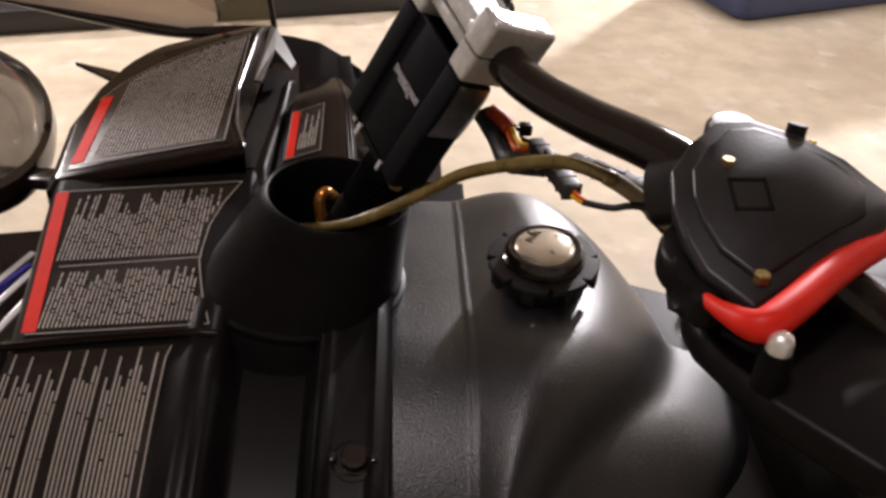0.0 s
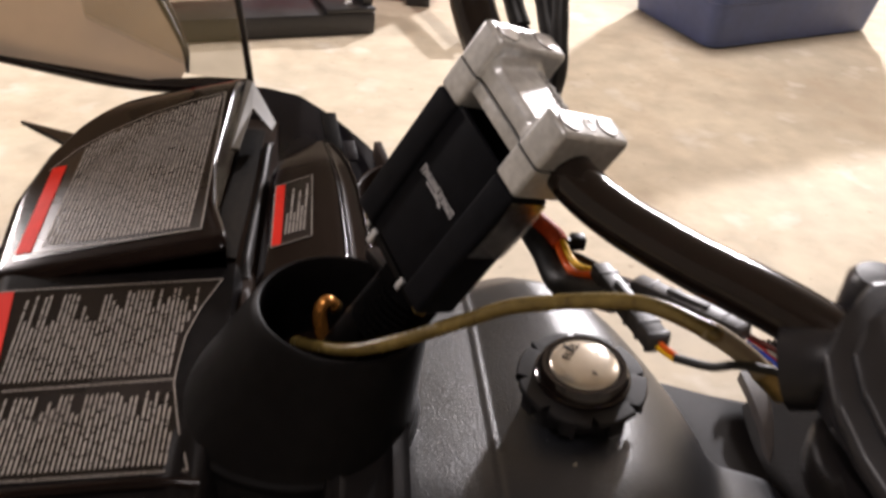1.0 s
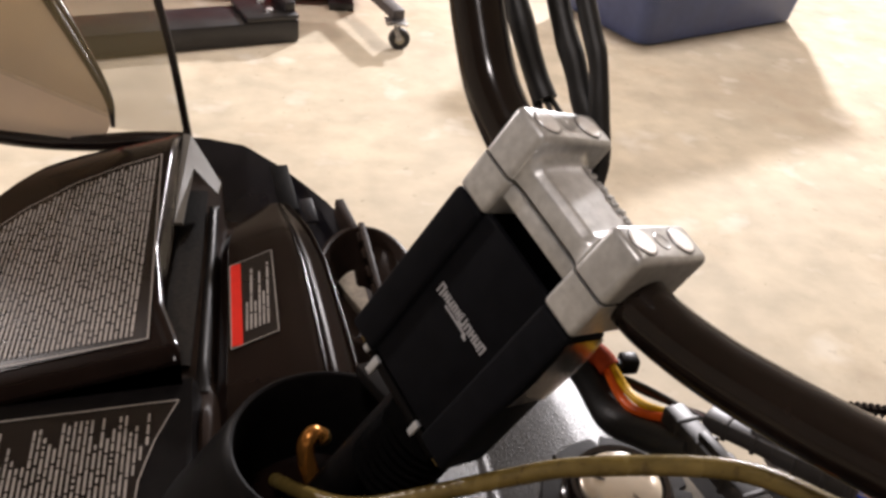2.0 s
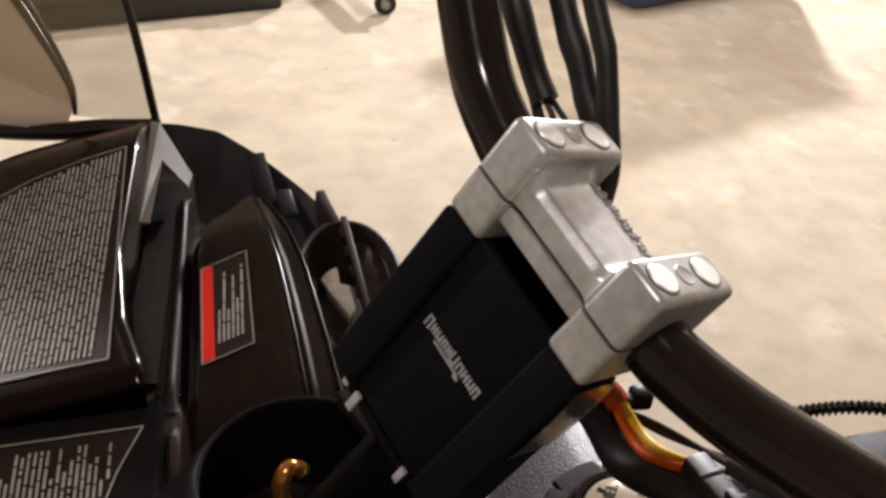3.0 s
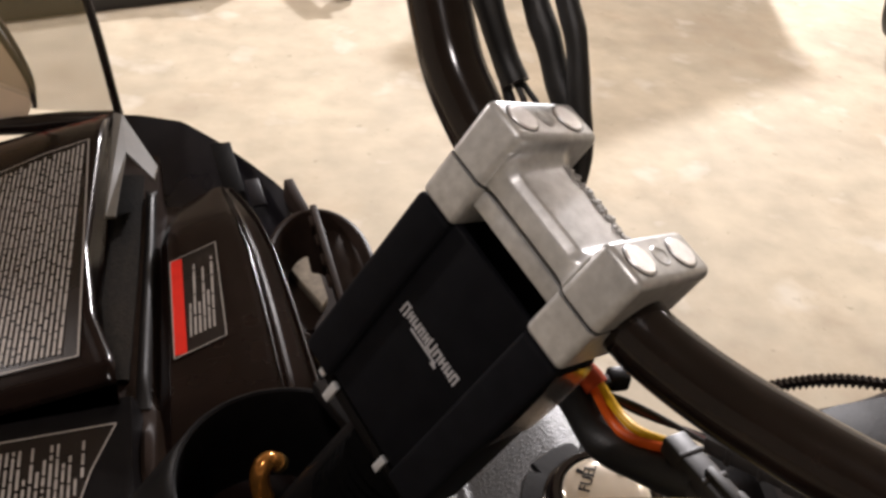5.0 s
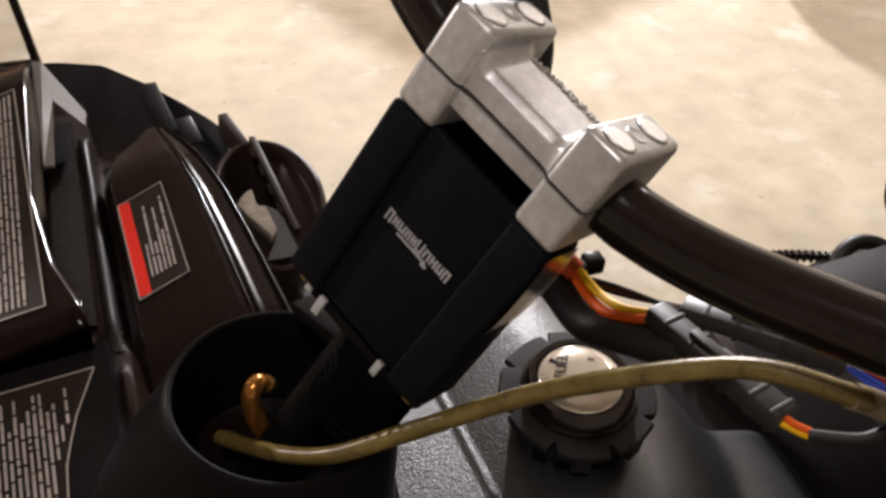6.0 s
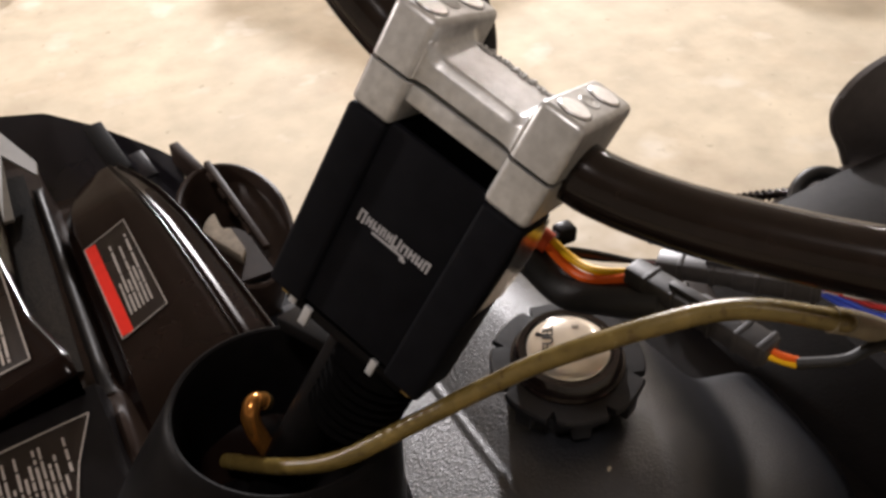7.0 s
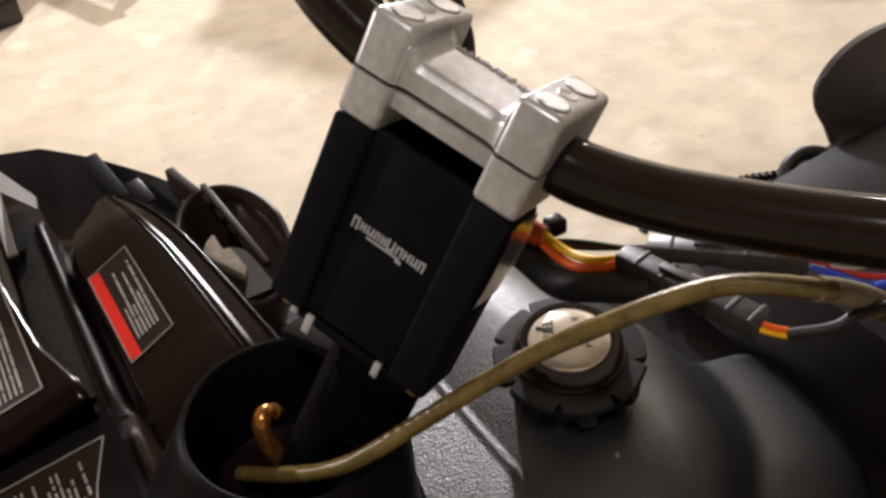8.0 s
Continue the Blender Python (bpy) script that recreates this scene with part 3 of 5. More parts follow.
# slotted side strip with its knob
STRIP = Matrix.Translation((0.0, 0, 0.822)) @ Matrix.Rotation(radians(14), 4, "X")
part("slot_strip", prism([(0.031 + 0.015 * math.cos(a), -0.052 + 0.013 * math.sin(a)) for a in [math.pi * k / 10 for k in range(11)]] + [(0.002, -0.30), (0.034, -0.30)], 0.0, 0.008, 0.0025, 3), SATIN, sled, "raised black strip with a rounded end", m=STRIP)
coil = [(0.031 + 0.0052 * math.cos(1.2 * k), -0.108 - 0.0006 * k, 0.0115 + 0.0045 * math.sin(1.2 * k)) for k in range(44)]
part("coil_spring", tube(coil, 0.0011, 8, 2), STEEL, sled, "small bright coil spring", m=STRIP)
knob = part("choke_knob", lathe([(0.014, -0.014), (0.0185, -0.004), (0.0185, 0.003), (0.0160, 0.006), (0.0150, 0.002), (0.011, 0.002)], 28), GLOSS, sled, "glossy black round knob", m=pose(0.034, -0.158, 0.800, 14, 0, 0))
part("knob_hub", lathe([(0.0105, -0.004), (0.0105, 0.010), (0.0085, 0.0125), (0.003, 0.013)], 20), GLOSS, knob, m=pose(0.034, -0.158, 0.800, 14, 0, 0))
for sx in (-1, 1):
    part("knob_ear", box((sx * 0.0165 - 0.003, -0.004, -0.002), (sx * 0.0165 + 0.003, 0.004, 0.009), 0.0015), GLOSS, knob, m=pose(0.034, -0.158, 0.800, 14, 0, 0))

# under-body that carries the panels, rear seat and right side panel
under = prism([(-0.30, -0.40), (-0.30, 0.40), (-0.20, 0.52), (-0.08, 0.55), (0.06, 0.40), (0.12, 0.27), (0.30, 0.22), (0.47, 0.18), (0.47, -0.40)], 0.25, 0.72, 0.02)
part("under_body", under, SATIN, sled, smooth=False)
part("tunnel", box((0.40, -0.24, 0.16), (1.75, 0.24, 0.62), 0.03), SATIN, sled)
part("track", box((0.30, -0.19, 0.0), (1.8, 0.19, 0.22), 0.08, 4), RUBBER, sled)


def seat_top(u, v):
    x, y = lerp(0.398, 1.55, u), lerp(-0.20, 0.17, v)
    z = 0.796 + 0.02 * ease(u * 4) - 0.9 * max(0.0, abs(y - 0.005) - 0.10) ** 1.6 - 0.10 * ease((0.06 - u) / 0.06)
    return Vector((x, y, z))


part("seat", sheet(seat_top, 0, 1, 0, 1, 40, 24, 0.16), SEATM, sled, "black grained vinyl seat")

for sy in (-0.42, 0.52):
    part("ski", join(box((-1.05, sy - 0.07, 0.0), (-0.05, sy + 0.07, 0.02), 0.008), beam((-0.45, sy, 0.02), (-0.30, sy * 0.55 + 0.02, 0.42), 0.05, 0.04)), BLACKSTEEL, sled)


# right side deck with its rounded knee horn
DECK_EDGE = [(0.42, 0.188), (0.476, 0.197), (0.547, 0.204), (0.578, 0.212), (0.69, 0.222), (0.95, 0.235), (1.25, 0.24)]
part("deck", sheet(lambda u, v: Vector((lerp(0.42, 1.2, u), lerp(0.06, curve_at(DECK_EDGE, lerp(0.42, 1.2, u)), v), 0.752 - 0.05 * (1 - v) ** 3)), 0, 1, 0, 1, 40, 10, 0.012), GREYBODY, sled, "dark grey side deck")
HORN = [(0.692, 0.222, 0.752), (0.676, 0.2222, 0.778), (0.657, 0.2225, 0.804), (0.649, 0.223, 0.826), (0.655, 0.2235, 0.843), (0.671, 0.224, 0.858), (0.695, 0.2245, 0.868), (0.727, 0.225, 0.872), (0.79, 0.226, 0.868), (0.88, 0.228, 0.85), (1.0, 0.23, 0.82)]
HORN_LINE = spline(HORN, 6)


def horn(u, v):
    """A paddle that flares up out of the deck."""
    rim = HORN_LINE[min(len(HORN_LINE) - 1, round(u * (len(HORN_LINE) - 1)))]
    foot = Vector((lerp(0.694, 1.04, u), lerp(0.214, 0.10, ease(u * 1.6)), 0.751))
    p = foot.lerp(rim, v)
    hollow = 4 * v * (1 - v) * min(1.0, u * 3)
    return p + Vector((0, 0.016, -0.012)) * hollow


part("knee_panel", plate(horn, 60, 16, 0.007), GREYBODY, sled, "dark grey flared knee panel")
part("panel_lip", tube([Vector(p) + Vector((-0.001, 0.002, 0)) for p in HORN[:5]], lambda s: 0.0042 - 0.002 * s, 10), GREYBODY, sled, "thin pale edge of the knee panel")
part("deck_hook", tube([(0.588, 0.196, 0.757), (0.600, 0.204, 0.767), (0.618, 0.206, 0.773), (0.637, 0.198, 0.772), (0.646, 0.180, 0.766), (0.650, 0.158, 0.755)], 0.0078, 12), RUBBER, sled, "black rubber hook on the deck")
TEETH = [(0.425, 0.222), (0.45, 0.229), (0.48, 0.2325), (0.515, 0.2335), (0.545, 0.230), (0.575, 0.222), (0.60, 0.211)]


def toothed(u, v):
    k = (u * 26) % 1.0
    x = lerp(0.425, 0.60, u)
    return Vector((x, soft_at(TEETH, x, 0.012) + lerp(-0.004, 0.004, v), 0.7535 + (0.0040 if k < 0.6 else 0.0)))


part("toothed_strip", sheet(toothed, 0, 1, 0, 1, 156, 2, 0.007), GLOSS, sled, "black toothed rubber strip")

# forward nose parts that show past the hood
SCOOP_AT = Matrix.LocRotScale((-0.500, 0.44, 0.775), Euler((0, 0, math.atan2(0.907, -0.42))), (0.205, 0.098, 1.0))
scoop = part("nose_scoop", lathe([(0.99, -0.016), (1.10, -0.020), (1.13, -0.004), (1.10, 0.012), (1.02, 0.014), (0.97, 0.004), (0.97, -0.012), (0.99, -0.016)], 64, closed=False), GLOSS, sled, "glossy black rim of a round nose lens", m=SCOOP_AT)
part("lens", lathe([(0.98, 0.000), (0.90, 0.020), (0.72, 0.040), (0.45, 0.054), (0.20, 0.060), (0.02, 0.061), (0.02, 0.058), (0.45, 0.051), (0.72, 0.037), (0.90, 0.017), (0.97, -0.003)], 48), LENSM, scoop, "smoked brown see-through lens", m=SCOOP_AT)
part("lens_mount", beam((-0.425, 0.32, 0.762), (-0.29, 0.27, 0.790), 0.03, 0.014), GLOSS, scoop)
part("nose_fin", prism([(-0.352, 0.462), (-0.268, 0.430), (-0.272, 0.398)], 0.846, 0.852, 0.001), GLOSS, sled, smooth=False)
part("nose_panel", prism([(-0.62, -0.2), (-0.29, -0.35), (-0.29, 0.30), (-0.36, 0.30), (-0.50, 0.30), (-0.62, 0.2)], 0.35, 0.70, 0.03), GLOSS, sled, smooth=False)
gfx = join(*[beam((-0.40 + 0.015 * k, 0.02 + 0.02 * k, 0.742), (-0.33 + 0.012 * k, 0.17 + 0.012 * k, 0.742), 0.012, 0.002) for k in range(3)])
side = part("nose_graphic", gfx, BLUEGFX, sled, "blue and white nose graphic")
part("graphic_band", join(*[beam((-0.395 + 0.03 * k, 0.02, 0.744), (-0.335 + 0.02 * k, 0.19, 0.744), 0.008, 0.002) for k in range(3)]), WHITEGFX, side)


# ---- labels ----
def film(name, outline, zf, parent, lift=0.0008):
    """A thin label that follows the surface zf inside an outline given as rows of (y, x0, x1)."""
    def fn(u, v):
        k = v * (len(outline) - 1)
        i = min(int(k), len(outline) - 2)
        f = k - i
        y, a, b = (lerp(p, q, f) for p, q in zip(outline[i], outline[i + 1]))
        x = lerp(a, b, u)
        return Vector((x, y, zf(x, y) + lift))
    return part(name, sheet(fn, 0, 1, 0, 1, 14, 24, 0.0005), LABEL, parent, "dark label film with pale printed lines and a red band")


def quad_strip(bm, x, w, y0, y1, zf, lift, slant=0.0):
    n = max(1, int(abs(y1 - y0) / 0.015))
    last = None
    for i in range(n + 1):
        y = lerp(y0, y1, i / n)
        xx = x + slant * (y - y0)
        pair = [bm.verts.new((xx - w / 2, y, zf(xx - w / 2, y) + lift)), bm.verts.new((xx + w / 2, y, zf(xx + w / 2, y) + lift))]
        if last:
            bm.faces.new((last[0], last[1], pair[1], pair[0]))
        last = pair


def lettering(rows, pitch, thick, zf, rng, words=(0.002, 0.021), gap=0.0011, lift=0.0017, ragged=0.0, blank=0.0):
    """Unreadable printed lines as bars; rows(x) gives (y0, y1) of the line at x."""
    bm = bmesh.new()
    x0, x1, span = rows
    x = x0
    while x < x1:
        a, b = span(x)
        if b - a > 0.01 and rng.random() > blank:
            if ragged and rng.random() < 0.5:
                b -= ragged * rng.random()
            y = a
            while y < b - 0.003:
                e = min(b, y + rng.uniform(*words))
                quad_strip(bm, x, thick * rng.uniform(0.85, 1.1), y, e, zf, lift)
                y = e + gap * rng.uniform(0.6, 2.2)
        x += pitch
    return bm


def outline_bm(points, w, zf, lift=0.0018):
    bm = bmesh.new()
    for a, b in zip(points, points[1:]):
        a, b = Vector((*a, 0)), Vector((*b, 0))
        side_v = Vector((-(b - a).y, (b - a).x, 0)).normalized() * w / 2
        n = max(1, int((b - a).length / 0.012))
        for i in range(n):
            p, q = a.lerp(b, i / n), a.lerp(b, (i + 1) / n)
            bm.faces.new([bm.verts.new((c.x, c.y, zf(c.x, c.y) + lift)) for c in (p - side_v, p + side_v, q + side_v, q - side_v)])
    return bm


rng = random.Random(4)
# upper hood label
TOP2 = [(-0.292, 0.335), (-0.27, 0.372), (-0.24, 0.402), (-0.20, 0.427), (-0.16, 0.440), (-0.125, 0.447)]


def span2(x):
    top = curve_at(TOP2, x)
    return lerp(0.205, 0.193, (x + 0.28) / 0.16), top - 0.006


rows2 = [(lerp(0.189, 0.335, k / 8), -0.281 - 0.003 * k / 8, -0.116 - 0.006 * k / 8) for k in range(9)]
rows2 += [(y, x, -0.122 - 0.003 * (y - 0.335) / 0.11) for x, y in ((-0.281, 0.352), (-0.268, 0.375), (-0.24, 0.402), (-0.20, 0.427), (-0.165, 0.4385), (-0.135, 0.445))]
label2 = film("warning_label", rows2, z_upper, hood)
part("print", lettering((-0.258, -0.128, span2), 0.0038, 0.0018, z_upper, rng, blank=0.0), INK, label2, "pale unreadable printed lines")
band = bmesh.new()
quad_strip(band, -0.2745, 0.014, 0.198, 0.345, z_upper, 0.0016, -0.03)
part("red_band", band, RED, label2, "red warning band")
part("border", outline_bm([(-0.281, 0.196), (-0.1165, 0.187), (-0.1245, 0.446), (-0.16, 0.4405), (-0.20, 0.4275), (-0.24, 0.4025), (-0.27, 0.373), (-0.288, 0.340)], 0.0011, z_upper), INK, label2)

# lower hood label
EDGE3 = [(-0.036, -0.098), (0.0, -0.110), (0.045, -0.120), (0.09, -0.117), (0.12, -0.108), (0.15, -0.094)]


def right3(y):
    return curve_at(EDGE3, y)


rows3 = [(y, lerp(-0.258, -0.279, (y + 0.036) / 0.186), right3(y)) for y in [lerp(-0.036, 0.150, k / 14) for k in range(15)]]
label3 = film("warning_label", rows3, z_lower, hood)


def inside3(lo, hi):
    def span(x):
        ys = [lerp(lo, hi, k / 24) for k in range(25)]
        ok = [y for y in ys if x < right3(y) - 0.004]
        return (min(ok), max(ok)) if ok else (0, 0)
    return span


part("print", join(lettering((-0.254, -0.102, inside3(0.052, 0.142)), 0.0038, 0.0018, z_lower, rng, ragged=0.035), lettering((-0.248, -0.104, inside3(-0.030, 0.036)), 0.0038, 0.0018, z_lower, rng, ragged=0.022)), INK, label3, "pale unreadable printed lines")
band = bmesh.new()
quad_strip(band, -0.2555, 0.013, -0.034, 0.149, z_lower, 0.0016, -0.105)
part("red_band", band, RED, label3, "red warning band")
part("border", join(outline_bm([(-0.258, -0.036)] + [(right3(y), y) for y in [lerp(-0.036, 0.15, k / 12) for k in range(13)]] + [(-0.279, 0.15)], 0.0011, z_lower), outline_bm([(-0.25, 0.044), (-0.120, 0.046)], 0.0011, z_lower)), INK, label3)


def z_four(x, y):
    return hood_lower(0.5, (y + 0.42) / 0.59).z + 0.12 * (x - hood_lower(0.5, (y + 0.42) / 0.59).x) if x > -0.125 else z_lower(x, y) - 0.9 * max(0.0, -0.05 - y) ** 2


rows4 = [(y, -0.266, -0.127) for y in [lerp(-0.36, -0.056, k / 14) for k in range(15)]]
label4 = film("warning_label", rows4, z_four, hood)


def span4(x):
    """Long lines with two dark columns between them; every fourth line runs right up to the bead."""
    k = round((x + 0.262) / 0.0038)
    if k in (9, 14, 15, 22):
        return 0, 0
    return -0.355, (-0.058 if k % 4 == 1 else -0.075 - 0.011 * ((k * 7) % 5) / 2)


part("print", lettering((-0.262, -0.136, span4), 0.0038, 0.0019, z_four, rng, words=(0.04, 0.16), ragged=0.012), INK, label4, "pale unreadable printed lines")
part("border", outline_bm([(-0.129, -0.36), (-0.129, -0.07), (-0.126, -0.058)], 0.0012, z_four), INK, label4)

# console label


def film_s(u, v):
    x = lerp(-0.0585 - 0.003 * v, -0.0215 - 0.004 * v, u)
    y = lerp(0.2165, 0.330, v) + 0.0135 * u
    return Vector((x, y, z_lobe(x, y) + 0.0008))


label_s = part("warning_label", sheet(film_s, 0, 1, 0, 1, 14, 24, 0.0005), LABEL, console, "small dark label with a red warning band")
band = bmesh.new()
quad_strip(band, -0.0538, 0.0088, 0.2195, 0.331, z_lobe, 0.0016, -0.027)
part("red_band", band, RED, label_s, "red warning band")
part("print", lettering((-0.0465, -0.027, lambda x: (0.232 + 0.35 * (x + 0.058), 0.318 + 0.3 * (x + 0.058))), 0.0034, 0.0017, z_lobe, rng, words=(0.008, 0.03), ragged=0.05), INK, label_s, "pale unreadable printed lines")
part("border", outline_bm([(-0.0585, 0.2165), (-0.0215, 0.230), (-0.0255, 0.3435), (-0.0615, 0.330), (-0.0585, 0.2165)], 0.0008, z_lobe), INK, label_s)

# ---- windshield ----
screen = thing("windshield", (-0.2, 0.55, 0.86), "smoked windshield with black edge trim and a tan panel", "windshield")


def pane(u, v):
    x = lerp(-0.106, -0.30, u) - 0.035 * v - 0.03 * v * v
    return Vector((x, 0.545 + 0.05 * u + 0.03 * v, lerp(0.874, 1.16, v)))


clear = part("pane", plate(pane, 12, 12, 0.003), SMOKE, screen, "clear smoked plastic pane")
clear.visible_shadow = False
part("edge_trim", tube([pane(0, 0) + Vector((0, 0, -0.004)), pane(0, 0.35), pane(0, 0.7), pane(0, 1)], 0.0042), GLOSS, screen, "thin glossy black edge trim")
part("base_trim", tube([(-0.104, 0.546, 0.872), (-0.16, 0.551, 0.868), (-0.20, 0.556, 0.862), (-0.27, 0.563, 0.862), (-0.36, 0.575, 0.872), (-0.50, 0.585, 0.895)], lambda s: 0.0085 + 0.003 * s), GLOSS, screen, "black base trim")


TAN_EDGE = [(0.862, -0.200), (0.872, -0.190), (0.880, -0.186), (0.895, -0.190), (0.909, -0.198), (0.941, -0.222), (0.977, -0.251), (1.05, -0.315), (1.16, -0.42)]


def tan_panel(u, v):
    z = lerp(0.866, 1.16, v * v)
    x = lerp(curve_at(TAN_EDGE, z), -0.62, u)
    return Vector((x, 0.55 + 0.9 * (z - 0.866) + 0.03 * u, z + 0.035 * u))


part("tan_panel", plate(tan_panel, 30, 24, 0.012), TAN, screen, "mottled tan panel with a dark lower edge")
arc = [tan_panel(0, v) + Vector((0.003 + 0.006 * v, -0.001, 0)) for v in (0.2, 0.35, 0.5, 0.65, 0.8, 1.0)]
part("panel_edge", tube(arc, lambda s: 0.002 + 0.013 * s), GLOSS, screen, "thick glossy black curved edge")

# ---- handlebar on its riser ----
RISER = Matrix(((-0.39, -0.818, 0.423, 0.0818), (0.863, -0.485, -0.141, 0.0012), (0.32, 0.31, 0.895, 1.0949), (0, 0, 0, 1)))
bars = thing("handlebar", (0.02, 0.05, 0.80), "dark painted handlebar clamped on a tall black riser block", "handlebar")
W2, BW, DEEP, TOPZ, SPLIT, LONG = 0.0514, 0.0240, 0.0610, 0.0545, 0.0248, 0.1140


def local(name, bm, material, parent, label="", smooth=True):
    return part(name, bm, material, parent, label, smooth, m=RISER)


riser = local("riser_block", join(
    box((W2 - 0.023, -0.034, -LONG), (W2, 0.0, -0.0005), 0.003, 3),
    box((-W2, -0.034, -LONG), (-W2 + 0.023, 0.0, -0.0005), 0.003, 3),
    box((-W2 + 0.022, -0.008, -LONG + 0.003), (W2 - 0.022, -0.0035, 0.002), 0.001),
    box((-W2 + 0.022, -0.033, -LONG + 0.003), (W2 - 0.022, -0.028, 0.018), 0.001)), MATTE, bars, "matte black anodised riser block")
LOGO = [(0.0202, 0.0046, 0.0062), (0.0155, 0.0040, 0.0042), (0.0111, 0.0044, 0.0042), (0.0068, 0.0038, 0.0042), (0.0028, 0.0038, 0.0042), (-0.0016, 0.0050, 0.0060), (-0.0068, 0.0046, 0.0044), (-0.0115, 0.0044, 0.0044), (-0.0160, 0.0042, 0.0044), (-0.0204, 0.0042, 0.0052)]
strokes = []
for k, (x, w, h) in enumerate(LOGO):
    for sx in (-1, 1):
        strokes.append(box((x + sx * (w / 2 - 0.0009) - 0.0006, -0.0034, -0.0484 - h / 2), (x + sx * (w / 2 - 0.0009) + 0.0006, -0.0028, -0.0478 + h / 2)))
    level = (h / 2 - 0.0012, -0.0006, -h / 2 - 0.0002)[k % 3] - 0.0478
    strokes.append(box((x - w / 2 + 0.0008, -0.0034, level), (x + w / 2 - 0.0008, -0.0029, level + 0.0011)))
logo = join(*strokes, box((-0.0085, -0.0034, -0.0528), (0.012, -0.0029, -0.0516)), box((-0.010, -0.0034, -0.0545), (-0.0065, -0.0029, -0.0528)))
local("logo", logo, LOGOM, riser, "pale grey emblem of small strokes", smooth=False)
clamp_low = local("lower_clamp", join(
    block((W2 - BW, -DEEP, 0.0), (W2, 0.0, SPLIT - 0.0013), 0.0034, SPLIT - 0.0013), block((-W2, -DEEP, 0.0), (-W2 + BW, 0.0, SPLIT - 0.0013), 0.0034, SPLIT - 0.0013),
    box((-W2 + BW - 0.002, -DEEP + 0.006, 0.0140), (W2 - BW + 0.002, -0.0040, SPLIT - 0.0018), 0.001)), ALU, bars, "cast aluminium lower bar clamp")


def bridge():
    """Web of the upper clamp: steep front, chamfer, flat top, rounded into the blocks at both ends."""
    low, high, half, r = SPLIT + 0.0014, SPLIT + 0.0200, W2 - BW, 0.0085
    corners = [(-0.0035, low), (-0.0035, SPLIT + 0.0105), (-0.0075, SPLIT + 0.0148), (-0.0370, SPLIT + 0.0182), (-0.0400, SPLIT + 0.0165), (-0.0520, SPLIT + 0.0085), (-0.0545, low)]
    section = []
    for i, here in enumerate(corners):
        p = Vector(here)
        back, on = Vector(corners[i - 1]), Vector(corners[(i + 1) % len(corners)])
        cut = 0.0004 if i in (0, 6) else 0.0014
        a, b = p + (back - p).normalized() * cut, p + (on - p).normalized() * cut
        section += [(1 - t) ** 2 * a + 2 * t * (1 - t) * p + t * t * b for t in (0.0, 0.33, 0.67, 1.0)]
    stops = [half + 0.001] + [half - r * (1 - math.cos(math.pi / 2 * k / 8)) for k in range(9)] + [half - r - 0.003, 0.006]
    bm, rings = bmesh.new(), []
    for x in [-q for q in stops] + stops[::-1]:
        d = min(1.0, max(0.0, (half - abs(x)) / r))
        grow = r * (1 - math.sqrt(1 - (1 - d) ** 2))
        ring = []
        for y, z in section:
            up = ease((z - low) / 0.010)
            front = ease((y + 0.012) / 0.008)
            ring.append(bm.verts.new((x, min(-0.0012, y + 0.30 * grow * front), min(TOPZ - 0.004, z + grow * up))))
        rings.append(ring)
    for a, b in zip(rings, rings[1:]):
        for k in range(len(section)):
            j = (k + 1) % len(section)
            bm.faces.new((a[k], a[j], b[j], b[k]))
    bm.faces.new(rings[0][::-1])
    bm.faces.new(rings[-1])
    bmesh.ops.recalc_face_normals(bm, faces=bm.faces)
    return bm


clamp_top = local("upper_clamp", join(
    block((W2 - BW, -DEEP, SPLIT + 0.0009), (W2, 0.0, TOPZ), 0.0040, SPLIT + 0.0009), block((-W2, -DEEP, SPLIT + 0.0009), (-W2 + BW, 0.0, TOPZ), 0.0040, SPLIT + 0.0009), bridge()), ALU, bars, "cast aluminium upper bar clamp")
rough = random.Random(41)
crust = []
for k in range(110):
    grit = lathe([(0.0004, -0.0012), (0.0014, -0.0002), (0.0011, 0.0010), (0.0003, 0.0014)], 6)
    grit.transform(Matrix.Translation((rough.uniform(-0.0225, 0.0225), -0.0378 + rough.uniform(-0.0030, 0.0016), SPLIT + 0.0180)) @ Matrix.Rotation(rough.uniform(0, 6), 4, "Z") @ Matrix.Scale(rough.uniform(0.4, 1.1), 4))
    crust.append(grit)
local("cast_edge", join(*crust), CASTROUGH, clamp_top, "rough broken cast edge", smooth=False)
